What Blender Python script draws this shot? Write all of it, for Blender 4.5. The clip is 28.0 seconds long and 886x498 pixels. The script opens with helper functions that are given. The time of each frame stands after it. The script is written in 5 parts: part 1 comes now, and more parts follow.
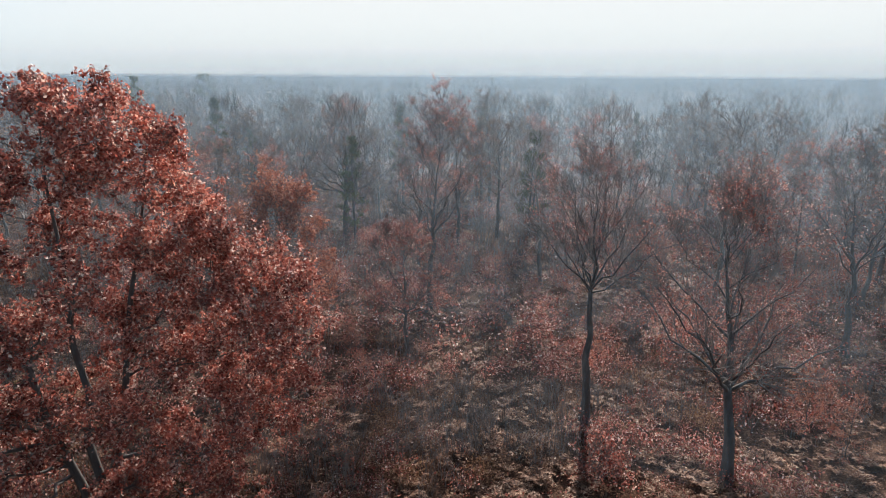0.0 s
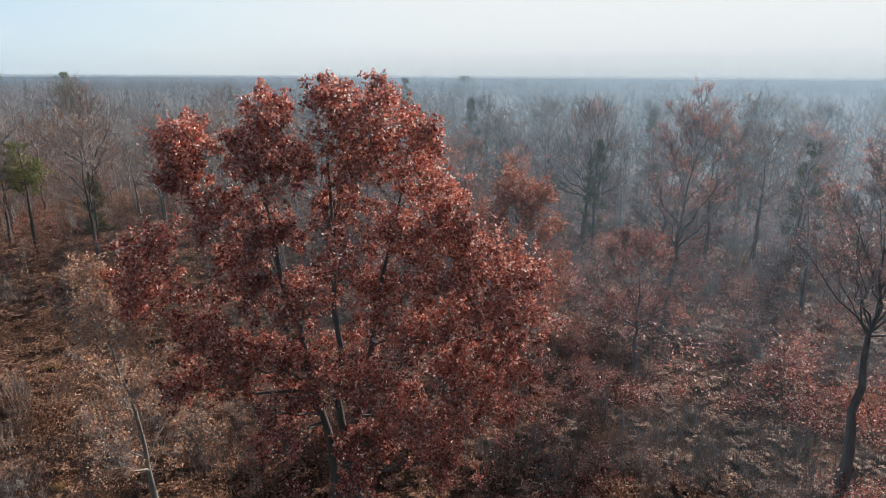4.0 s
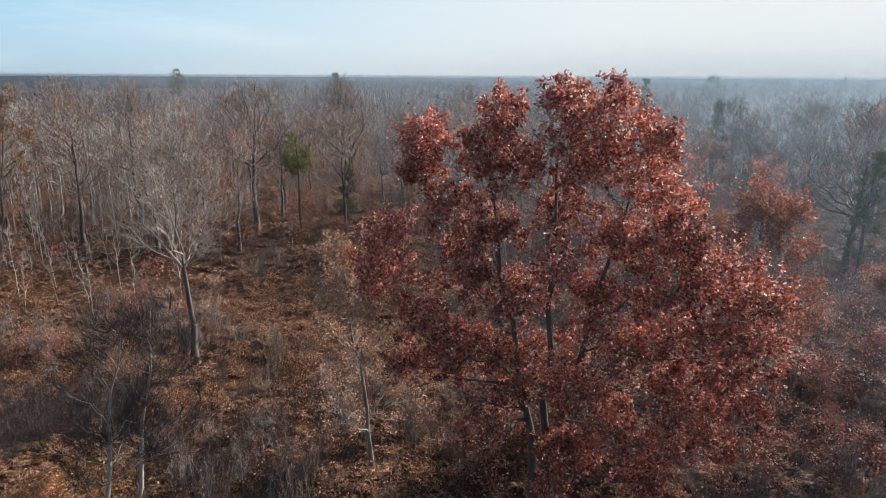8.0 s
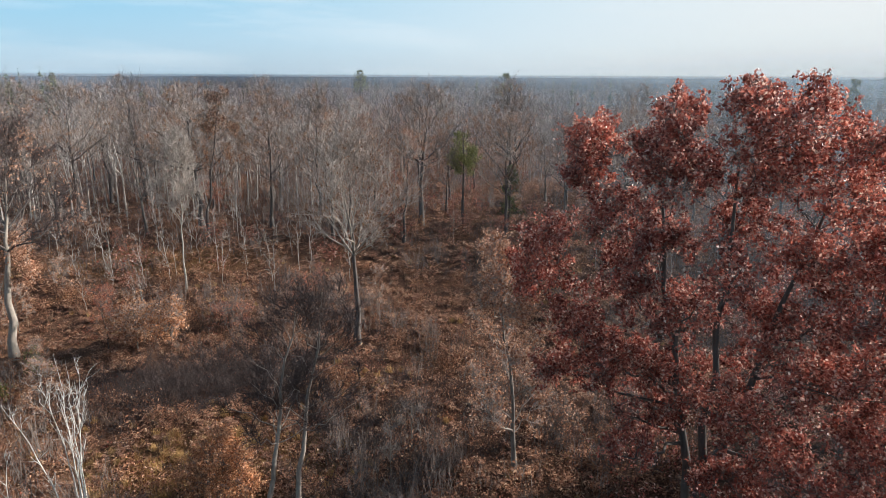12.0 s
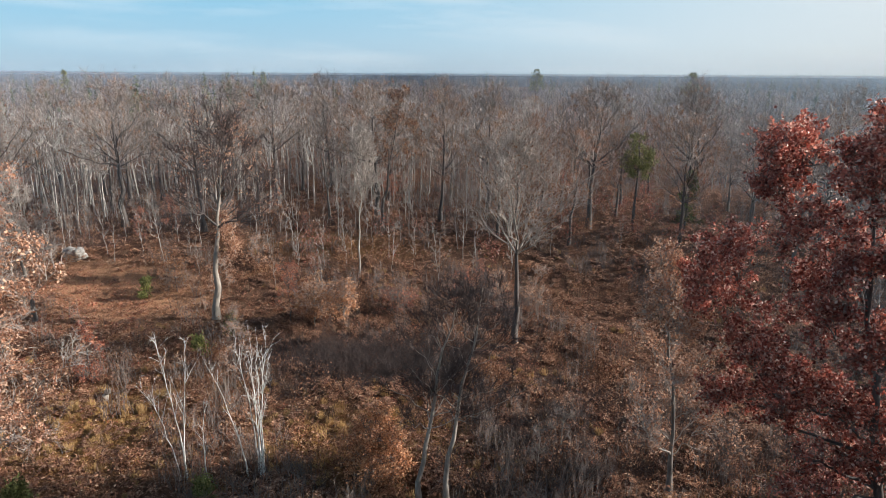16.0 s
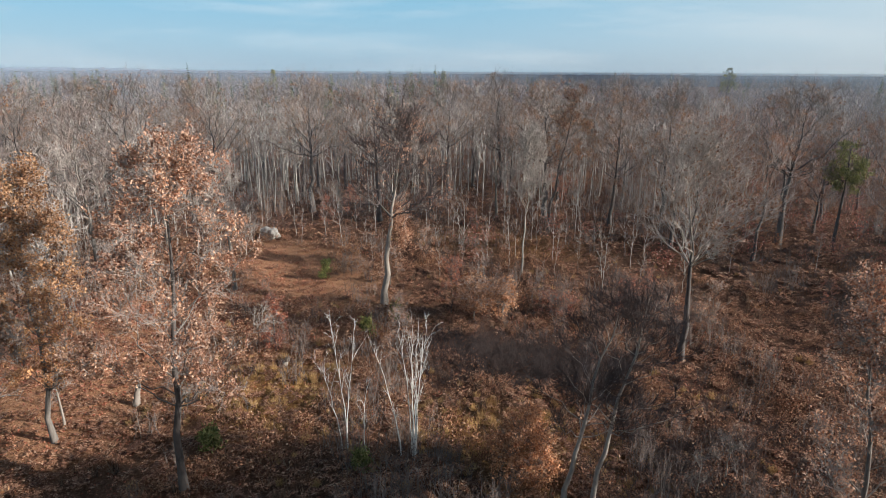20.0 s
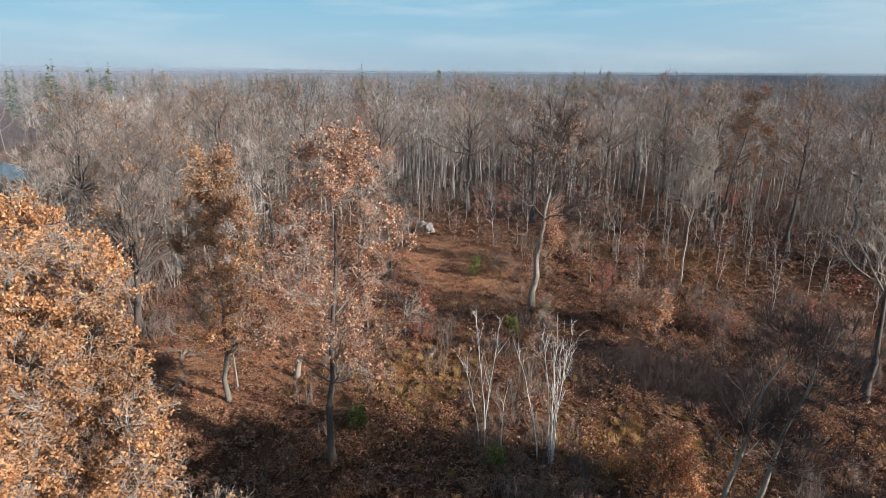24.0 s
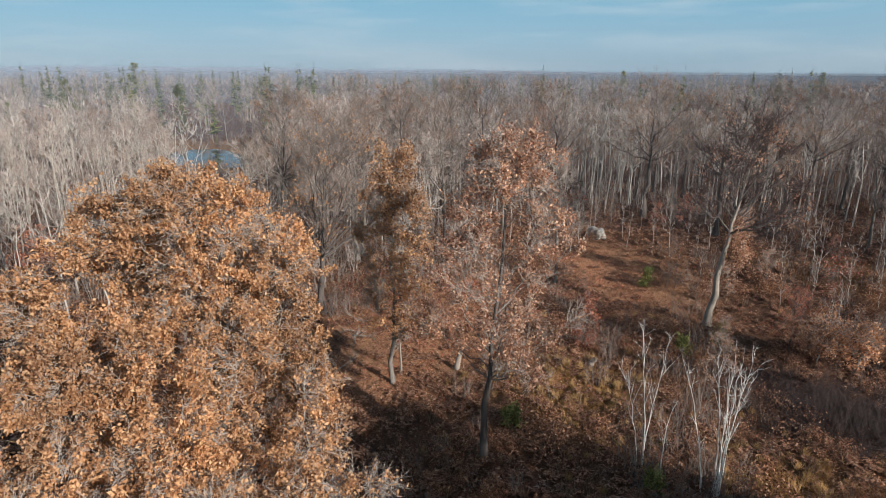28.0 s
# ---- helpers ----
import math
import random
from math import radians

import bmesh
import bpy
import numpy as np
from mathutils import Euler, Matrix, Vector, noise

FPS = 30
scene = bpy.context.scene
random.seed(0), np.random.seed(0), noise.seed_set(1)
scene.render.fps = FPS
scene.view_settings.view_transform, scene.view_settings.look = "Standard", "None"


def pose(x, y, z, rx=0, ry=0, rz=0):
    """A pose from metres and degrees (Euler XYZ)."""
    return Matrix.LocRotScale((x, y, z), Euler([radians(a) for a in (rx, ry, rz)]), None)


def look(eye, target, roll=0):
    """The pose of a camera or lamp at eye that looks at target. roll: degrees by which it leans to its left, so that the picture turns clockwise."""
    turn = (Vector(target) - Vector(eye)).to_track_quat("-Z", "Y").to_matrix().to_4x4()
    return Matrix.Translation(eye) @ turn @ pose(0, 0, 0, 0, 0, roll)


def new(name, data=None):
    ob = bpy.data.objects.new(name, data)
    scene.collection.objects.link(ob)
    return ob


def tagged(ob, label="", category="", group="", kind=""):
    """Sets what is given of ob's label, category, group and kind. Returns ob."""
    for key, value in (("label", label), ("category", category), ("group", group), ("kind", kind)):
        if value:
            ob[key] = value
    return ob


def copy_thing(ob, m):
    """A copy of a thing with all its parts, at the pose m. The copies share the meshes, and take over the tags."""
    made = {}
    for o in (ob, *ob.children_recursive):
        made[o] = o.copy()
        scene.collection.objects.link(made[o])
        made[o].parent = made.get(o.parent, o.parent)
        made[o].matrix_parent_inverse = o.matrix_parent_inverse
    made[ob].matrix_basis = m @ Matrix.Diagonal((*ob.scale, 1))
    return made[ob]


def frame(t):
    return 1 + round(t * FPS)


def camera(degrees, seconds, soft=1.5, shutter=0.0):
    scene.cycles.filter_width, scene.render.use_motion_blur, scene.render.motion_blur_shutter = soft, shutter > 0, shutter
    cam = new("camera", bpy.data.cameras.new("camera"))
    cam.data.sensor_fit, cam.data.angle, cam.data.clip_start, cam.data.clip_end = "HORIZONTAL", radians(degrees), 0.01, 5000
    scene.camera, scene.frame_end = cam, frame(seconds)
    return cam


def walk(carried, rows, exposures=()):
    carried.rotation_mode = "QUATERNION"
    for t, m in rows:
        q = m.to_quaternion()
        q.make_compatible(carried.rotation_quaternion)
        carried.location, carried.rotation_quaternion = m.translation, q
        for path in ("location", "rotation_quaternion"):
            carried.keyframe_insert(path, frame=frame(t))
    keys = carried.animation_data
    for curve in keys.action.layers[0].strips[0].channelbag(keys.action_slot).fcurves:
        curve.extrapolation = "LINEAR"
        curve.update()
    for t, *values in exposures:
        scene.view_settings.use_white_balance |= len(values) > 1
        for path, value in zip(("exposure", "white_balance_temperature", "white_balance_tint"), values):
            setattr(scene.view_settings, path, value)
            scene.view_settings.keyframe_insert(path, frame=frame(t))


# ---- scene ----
# The camera hangs 20 m above the ground and only turns: seconds, turn to the left, tilt, lean, in degrees
TURNS = [
    (0, -65.40, -15.87, 0.32), (0.5, -63.08, -15.82, 0.32), (1, -60.80, -15.81, 0.32), (1.5, -58.30, -15.80, 0.31),
    (2, -55.66, -15.79, 0.30), (2.5, -52.43, -15.79, 0.30), (3, -48.94, -15.79, 0.29), (3.5, -45.89, -15.78, 0.29),
    (4, -42.81, -15.78, 0.30), (4.5, -40.02, -15.80, 0.30), (6.5, -29.32, -15.83, 0.32), (7, -26.92, -15.84, 0.31),
    (7.5, -24.38, -15.86, 0.29), (8, -21.61, -15.86, 0.29), (8.5, -18.70, -15.91, 0.29), (9, -15.99, -15.93, 0.31),
    (9.5, -13.57, -15.93, 0.31), (10, -11.43, -15.93, 0.29), (10.5, -9.55, -15.95, 0.29), (11, -8.77, -15.92, 0.30),
    (11.5, -7.61, -15.91, 0.30), (12, -6.32, -15.89, 0.28), (12.5, -4.70, -15.88, 0.30), (14.5, 3.02, -15.96, 0.31),
    (15, 5.36, -15.97, 0.30), (15.5, 7.48, -15.99, 0.32), (16, 9.48, -16.04, 0.31), (16.5, 11.40, -16.08, 0.32),
    (17, 13.37, -16.14, 0.32), (17.5, 15.48, -16.15, 0.30), (18, 17.68, -16.17, 0.30), (18.5, 19.83, -16.18, 0.30),
    (19, 21.72, -16.19, 0.29), (19.5, 23.51, -16.17, 0.28), (20, 25.32, -16.19, 0.30), (20.5, 27.17, -16.16, 0.31),
    (21, 28.97, -16.17, 0.31), (21.5, 30.59, -16.19, 0.31), (23.5, 37.84, -16.20, 0.31), (24, 39.91, -16.22, 0.30),
    (24.5, 41.97, -16.23, 0.30), (25, 44.27, -16.23, 0.30), (25.5, 46.37, -16.23, 0.29), (26, 48.12, -16.24, 0.29),
    (26.5, 49.76, -16.25, 0.29), (27, 51.65, -16.23, 0.27), (27.5, 53.92, -16.21, 0.26), (28, 56.12, -16.23, 0.28),
]
HIGH = 20.0


def aim(turn, tilt, lean):
    a, b = radians(turn), radians(tilt)
    way = Vector((-math.sin(a) * math.cos(b), math.cos(a) * math.cos(b), math.sin(b)))
    return look((0, 0, HIGH), Vector((0, 0, HIGH)) + way, lean)


cam = camera(71.81, 28.0, soft=0.55)
walk(cam, [(t, aim(a, b, c)) for t, a, b, c in TURNS], [(0, 1.05), (4, 0.98), (8, 0.99), (14, 0.95), (20, 0.74), (24, 0.68), (28, 0.46)])

# ---- sky and sun ----
SUN_TURN, SUN_HIGH = 78.0, 24.5
world = bpy.data.worlds.new("sky")
scene.world = world
world.use_nodes = True
wn, wl = world.node_tree.nodes, world.node_tree.links
wn.clear()
sky = wn.new("ShaderNodeTexSky")
sky.sky_type, sky.sun_disc = "NISHITA", False
sky.sun_elevation, sky.sun_rotation = radians(SUN_HIGH), radians(SUN_TURN)
sky.air_density, sky.dust_density, sky.ozone_density = 1.0, 0.3, 4.0
where = wn.new("ShaderNodeTexCoord")
stretch = wn.new("ShaderNodeMapping")
stretch.inputs["Scale"].default_value = (1.6, 1.6, 13)
wl.new(where.outputs["Generated"], stretch.inputs["Vector"])
wisp = wn.new("ShaderNodeTexNoise")
wisp.inputs["Scale"].default_value, wisp.inputs["Detail"].default_value, wisp.inputs["Roughness"].default_value = 1.9, 6, 0.55
wl.new(stretch.outputs[0], wisp.inputs["Vector"])
veil = wn.new("ShaderNodeMapRange")
veil.inputs["From Min"].default_value, veil.inputs["From Max"].default_value = 0.49, 0.70
veil.inputs["To Max"].default_value = 0.5
wl.new(wisp.outputs[0], veil.inputs[0])


def sky_mix(amount, a, b):
    """Lays b over a in the sky, by a fixed or a varying amount."""
    m = wn.new("ShaderNodeMix")
    m.data_type = "RGBA"
    for given, slot in ((amount, 0), (a, 6), (b, 7)):
        if isinstance(given, float):
            m.inputs[slot].default_value = given
        elif isinstance(given, tuple):
            m.inputs[slot].default_value = (*given, 1)
        else:
            wl.new(given, m.inputs[slot])
    return m.outputs[2]


def sky_step(value, lo, hi):
    m = wn.new("ShaderNodeMapRange")
    m.interpolation_type = "SMOOTHSTEP"
    m.inputs["From Min"].default_value, m.inputs["From Max"].default_value = lo, hi
    wl.new(value, m.inputs[0])
    return m.outputs[0]


axis = wn.new("ShaderNodeSeparateXYZ")
wl.new(where.outputs["Generated"], axis.inputs[0])
low_sky = sky_mix(sky_step(axis.outputs["Z"], -0.02, 0.16), (3.1, 4.55, 5.9), (1.8, 4.3, 5.95))
thin_haze = sky_mix(sky_step(axis.outputs["Z"], 0.2, 0.6), low_sky, (0.7, 1.5, 2.6))
hazed = sky_mix(0.85, sky.outputs[0], thin_haze)
clouded = sky_mix(veil.outputs[0], hazed, (5.0, 6.0, 6.7))
glow = wn.new("ShaderNodeMath")
glow.operation = "MULTIPLY"
wl.new(sky_step(axis.outputs["X"], -0.55, 0.85), glow.inputs[0])
wl.new(sky_step(axis.outputs["Z"], 0.75, 0.25), glow.inputs[1])
bright_side = sky_mix(glow.outputs[0], clouded, (5.75, 6.0, 6.05))
back = wn.new("ShaderNodeBackground")
back.inputs["Strength"].default_value = 0.077
wl.new(bright_side, back.inputs[0])
wout = wn.new("ShaderNodeOutputWorld")
wl.new(back.outputs[0], wout.inputs[0])

sun = new("sun", bpy.data.lights.new("sun", "SUN"))
sun.data.energy, sun.data.angle, sun.data.color = 5.0, radians(0.6), (1.0, 0.94, 0.86)
_a, _e = radians(SUN_TURN), radians(SUN_HIGH)
sun.matrix_world = look((math.sin(_a) * math.cos(_e) * 90, math.cos(_a) * math.cos(_e) * 90, math.sin(_e) * 90), (0, 0, 0))


# ---- materials ----
def material(name, build):
    m = bpy.data.materials.new(name)
    m.use_nodes = True
    n, l = m.node_tree.nodes, m.node_tree.links
    b = n["Principled BSDF"]
    build(n, l, b)
    return m


def noise_tex(n, l, scale, detail=4, vector=None, rough=0.6):
    tex = n.new("ShaderNodeTexNoise")
    tex.inputs["Scale"].default_value, tex.inputs["Detail"].default_value, tex.inputs["Roughness"].default_value = scale, detail, rough
    if vector is None:
        at = n.new("ShaderNodeNewGeometry")
        vector = at.outputs["Position"]
    l.new(vector, tex.inputs["Vector"])
    return tex.outputs[0]


def ramp(n, l, value, stops):
    r = n.new("ShaderNodeValToRGB")
    e = r.color_ramp.elements
    while len(e) < len(stops):
        e.new(0.5)
    for el, (p, c) in zip(e, stops):
        el.position, el.color = p, (*c, 1)
    l.new(value, r.inputs[0])
    return r.outputs[0]


def mix(n, l, amount, a, b, kind="MIX"):
    m = n.new("ShaderNodeMix")
    m.data_type, m.blend_type = "RGBA", kind
    for given, slot in ((amount, 0), (a, 6), (b, 7)):
        if isinstance(given, (int, float)):
            m.inputs[slot].default_value = given
        elif isinstance(given, tuple):
            m.inputs[slot].default_value = (*given, 1)
        else:
            l.new(given, m.inputs[slot])
    return m.outputs[2]


def bump(n, l, b, value, strength, distance):
    u = n.new("ShaderNodeBump")
    u.inputs["Strength"].default_value, u.inputs["Distance"].default_value = strength, distance
    l.new(value, u.inputs["Height"])
    l.new(u.outputs[0], b.inputs["Normal"])


def leaf_material(name, stops, rough=0.45, glow=0.3, patch=0.25):
    """Dry leaves: a colour of its own for each leaf, drifting over some metres, with light let through."""
    def build(n, l, b):
        at = n.new("ShaderNodeNewGeometry")
        own = ramp(n, l, at.outputs["Random Per Island"], stops)
        drift = noise_tex(n, l, patch, 2)
        shade = ramp(n, l, drift, [(0.3, (0.62, 0.60, 0.62)), (0.7, (1.18, 1.10, 1.0))])
        col = mix(n, l, 1.0, own, shade, "MULTIPLY")
        l.new(col, b.inputs["Base Color"])
        b.inputs["Roughness"].default_value = rough
        b.inputs["Specular IOR Level"].default_value = 0.28 if rough < 0.5 else 0.15
        thin = n.new("ShaderNodeBsdfTranslucent")
        l.new(col, thin.inputs[0])
        both = n.new("ShaderNodeMixShader")
        both.inputs[0].default_value = glow
        l.new(b.outputs[0], both.inputs[1])
        l.new(thin.outputs[0], both.inputs[2])
        l.new(both.outputs[0], n["Material Output"].inputs[0])
    return material(name, build)


def bark_material(name, dark, pale, marks=None, scale=9.0, vary=False):
    def build(n, l, b):
        at = n.new("ShaderNodeNewGeometry")
        long = n.new("ShaderNodeMapping")
        long.inputs["Scale"].default_value = (1, 1, 0.22)
        l.new(at.outputs["Position"], long.inputs["Vector"])
        grain = noise_tex(n, l, scale, 6, long.outputs[0], 0.7)
        broad = noise_tex(n, l, 0.8, 3)
        col = mix(n, l, broad, ramp(n, l, grain, [(0.32, dark), (0.68, pale)]), tuple(0.6 * (a + c) for a, c in zip(dark, pale)))
        if vary:
            own = n.new("ShaderNodeObjectInfo")
            col = mix(n, l, 1.0, col, ramp(n, l, own.outputs["Random"], [(0.0, (0.42, 0.38, 0.37)), (0.35, (0.85, 0.72, 0.66)), (0.65, (1.05, 0.98, 0.92)), (1.0, (1.5, 1.45, 1.4))]), "MULTIPLY")
        if marks:
            wide = n.new("ShaderNodeMapping")
            wide.inputs["Scale"].default_value = (2.5, 2.5, 14)
            l.new(at.outputs["Position"], wide.inputs["Vector"])
            cut = ramp(n, l, noise_tex(n, l, 1.0, 3, wide.outputs[0]), [(0.60, (0, 0, 0)), (0.66, (1, 1, 1))])
            col = mix(n, l, cut, col, marks)
        l.new(col, b.inputs["Base Color"])
        b.inputs["Roughness"].default_value = 0.85
        bump(n, l, b, grain, 0.6, 0.03)
    return material(name, build)


# the palest red-leaf stop paints sun glints into the colour
RED_LEAF = leaf_material("red_oak_leaf", [(0.0, (0.12, 0.034, 0.027)), (0.35, (0.38, 0.10, 0.075)), (0.78, (0.64, 0.265, 0.205)), (1.0, (0.86, 0.69, 0.60))], 0.42, 0.42)
RUST_LEAF = leaf_material("rust_leaf", [(0.0, (0.20, 0.060, 0.040)), (0.5, (0.44, 0.155, 0.10)), (1.0, (0.66, 0.36, 0.25))], 0.48, 0.3)
ORANGE_LEAF = leaf_material("orange_leaf", [(0.0, (0.22, 0.108, 0.056)), (0.5, (0.52, 0.290, 0.155)), (1.0, (0.70, 0.47, 0.285))], 0.6, 0.3)
RUSSET_LEAF = leaf_material("russet_leaf", [(0.0, (0.15, 0.070, 0.046)), (0.5, (0.34, 0.172, 0.112)), (1.0, (0.50, 0.31, 0.22))], 0.5, 0.3)
PINK_LEAF = leaf_material("pale_brown_leaf", [(0.0, (0.23, 0.105, 0.068)), (0.5, (0.50, 0.27, 0.175)), (1.0, (0.76, 0.55, 0.41))], 0.45, 0.3)
COPPER_LEAF = leaf_material("copper_leaf", [(0.0, (0.22, 0.095, 0.05)), (0.5, (0.54, 0.265, 0.14)), (1.0, (0.80, 0.52, 0.33))], 0.45, 0.3)
BROWN_LEAF = leaf_material("brown_leaf", [(0.0, (0.13, 0.058, 0.035)), (0.5, (0.27, 0.14, 0.08)), (1.0, (0.42, 0.255, 0.155))], 0.55, 0.25)
FERN = leaf_material("dry_fern", [(0.0, (0.075, 0.038, 0.026)), (0.4, (0.26, 0.128, 0.082)), (0.8, (0.42, 0.235, 0.155)), (1.0, (0.54, 0.39, 0.28))], 0.7, 0.2, 0.5)
BRUSH = leaf_material("dry_brush", [(0.0, (0.09, 0.060, 0.047)), (0.5, (0.21, 0.14, 0.10)), (1.0, (0.36, 0.26, 0.19))], 0.8, 0.2, 0.35)
STRAW = leaf_material("dry_grass", [(0.0, (0.34, 0.20, 0.085)), (1.0, (0.62, 0.44, 0.22))], 0.6, 0.2)
PINE_NEEDLE = leaf_material("light_pine_needles", [(0.0, (0.10, 0.125, 0.042)), (0.6, (0.25, 0.275, 0.095)), (1.0, (0.41, 0.40, 0.17))], 0.55, 0.2)
NEEDLE = leaf_material("pine_needles", [(0.0, (0.04, 0.06, 0.03)), (0.6, (0.11, 0.14, 0.055)), (1.0, (0.21, 0.22, 0.10))], 0.55, 0.15)
OAK_BARK = bark_material("oak_bark", (0.035, 0.029, 0.026), (0.13, 0.11, 0.10))
GREY_BARK = bark_material("grey_bark", (0.065, 0.055, 0.048), (0.235, 0.21, 0.185))
PALE_BARK = bark_material("pale_bark", (0.14, 0.118, 0.10), (0.36, 0.315, 0.27))
BIRCH_BARK = bark_material("birch_bark", (0.44, 0.42, 0.39), (0.70, 0.68, 0.64), (0.10, 0.09, 0.08))
CREAM_BARK = bark_material("cream_bark", (0.20, 0.185, 0.16), (0.44, 0.405, 0.36), (0.12, 0.11, 0.10))
TWIG = bark_material("twig_bark", (0.10, 0.08, 0.07), (0.24, 0.20, 0.18), None, 3.0)
# dark twig bark; in the glade's brush it also carries tree shade
THICKET = bark_material("thicket_twig", (0.03, 0.021, 0.02), (0.085, 0.058, 0.052), None, 1.0)
PALE_TWIG = bark_material("pale_twig_bark", (0.22, 0.185, 0.165), (0.40, 0.35, 0.31), None, 3.0)
FAR_TWIG = bark_material("woodland_twig", (0.115, 0.090, 0.080), (0.35, 0.305, 0.275), None, 0.16)
WOOD_TWIG = bark_material("forest_twig", (0.15, 0.132, 0.122), (0.43, 0.395, 0.372), None, 0.9, True)
SHRUB_TWIG = bark_material("shrub_twig", (0.085, 0.064, 0.057), (0.25, 0.20, 0.175), None, 0.7)


def ground_build(n, l, b):
    fine = ramp(n, l, noise_tex(n, l, 7.0, 8, None, 0.75), [(0.3, (0.022, 0.015, 0.011)), (0.5, (0.12, 0.062, 0.041)), (0.7, (0.31, 0.18, 0.12))])
    warm = ramp(n, l, noise_tex(n, l, 9.0, 8, None, 0.75), [(0.3, (0.13, 0.060, 0.033)), (0.5, (0.40, 0.205, 0.115)), (0.72, (0.62, 0.41, 0.275))])
    straw = ramp(n, l, noise_tex(n, l, 8.0, 8, None, 0.75), [(0.3, (0.07, 0.035, 0.018)), (0.7, (0.42, 0.23, 0.085))])
    lit = n.new("ShaderNodeAttribute")
    lit.attribute_name = "litter"
    gra = n.new("ShaderNodeAttribute")
    gra.attribute_name = "straw"
    col = mix(n, l, lit.outputs["Fac"], fine, warm)
    col = mix(n, l, gra.outputs["Fac"], col, straw)
    l.new(col, b.inputs["Base Color"])
    b.inputs["Roughness"].default_value = 0.95
    b.inputs["Specular IOR Level"].default_value = 0.05
    bump(n, l, b, noise_tex(n, l, 5.0, 8, None, 0.85), 1.0, 0.35)


GROUND = material("leaf_litter", ground_build)


def water_build(n, l, b):
    b.inputs["Base Color"].default_value = (0.02, 0.025, 0.03, 1)
    b.inputs["Roughness"].default_value = 0.04
    bump(n, l, b, noise_tex(n, l, 1.5, 3), 0.03, 0.02)


WATER = material("pond_water", water_build)


def stone_build(n, l, b):
    col = ramp(n, l, noise_tex(n, l, 3.5, 6, None, 0.7), [(0.32, (0.12, 0.112, 0.104)), (0.5, (0.29, 0.277, 0.255)), (0.75, (0.48, 0.46, 0.43))])
    l.new(col, b.inputs["Base Color"])
    b.inputs["Roughness"].default_value = 0.9
    bump(n, l, b, noise_tex(n, l, 9.0, 6), 0.8, 0.06)


STONE = material("pale_stone", stone_build)


def mist_material(name, thick, far, low):
    """A thin veil of ground mist that scatters the sun's light onwards and lets the rest through."""
    m = bpy.data.materials.new(name)
    m.use_nodes = True
    n, l = m.node_tree.nodes, m.node_tree.links
    n.clear()
    out, both, clear, thin, face, soft = (n.new("ShaderNode" + k) for k in ("OutputMaterial", "MixShader", "BsdfTransparent", "BsdfTranslucent", "BsdfDiffuse", "MixShader"))
    thin.inputs[0].default_value, face.inputs[0].default_value = (0.20, 0.26, 0.31, 1), (0.38, 0.44, 0.54, 1)
    soft.inputs[0].default_value = 0.45
    l.new(thin.outputs[0], soft.inputs[1])
    l.new(face.outputs[0], soft.inputs[2])
    at = n.new("ShaderNodeNewGeometry")
    part_z = n.new("ShaderNodeSeparateXYZ")
    l.new(at.outputs["Position"], part_z.inputs[0])
    fade, east, both_ways = n.new("ShaderNodeMapRange"), n.new("ShaderNodeMapRange"), n.new("ShaderNodeMath")
    fade.interpolation_type = east.interpolation_type = "SMOOTHSTEP"
    fade.inputs["From Min"].default_value, fade.inputs["From Max"].default_value = 15.0 if far < 300 else 20.0 - 0.005 * far, 30.0 if far < 300 else 20.0 + 0.0012 * far
    fade.inputs["To Min"].default_value, fade.inputs["To Max"].default_value = thick, 0.0
    l.new(part_z.outputs["Z"], fade.inputs[0])
    east.inputs["From Min"].default_value, east.inputs["From Max"].default_value = 0.1 * far, 0.95 * far
    east.inputs["To Min"].default_value, east.inputs["To Max"].default_value = low, 1.0
    l.new(part_z.outputs["X"], east.inputs[0])
    both_ways.operation = "MULTIPLY"
    l.new(fade.outputs[0], both_ways.inputs[0])
    l.new(east.outputs[0], both_ways.inputs[1])
    l.new(both_ways.outputs[0], both.inputs[0])
    l.new(clear.outputs[0], both.inputs[1])
    l.new(soft.outputs[0], both.inputs[2])
    l.new(both.outputs[0], out.inputs[0])
    return m


# ---- mesh tools ----
def tri_mesh(name, verts, tris, mat, smooth=False):
    me = bpy.data.meshes.new(name)
    v, f = np.ascontiguousarray(verts, np.float32), np.ascontiguousarray(tris, np.int32)
    me.vertices.add(len(v))
    me.vertices.foreach_set("co", v.ravel())
    me.loops.add(f.size)
    me.loops.foreach_set("vertex_index", f.ravel())
    me.polygons.add(len(f))
    me.polygons.foreach_set("loop_start", np.arange(0, f.size, 3, dtype=np.int32))
    me.polygons.foreach_set("use_smooth", np.full(len(f), smooth))
    me.materials.append(mat)
    me.update(calc_edges=True)
    return me


def part(name, geo, mat, parent, label="", smooth=False):
    ob = new(name, tri_mesh(name, geo[0], geo[1], mat, smooth))
    ob.parent = parent
    return tagged(ob, label)


def joined(pieces):
    """Several (verts, tris) as one."""
    vs, fs, n = [], [], 0
    for v, f in pieces:
        vs.append(v)
        fs.append(f + n)
        n += len(v)
    return np.concatenate(vs), np.concatenate(fs)


def unit(v):
    return v / np.maximum(np.linalg.norm(v, axis=-1, keepdims=True), 1e-9)


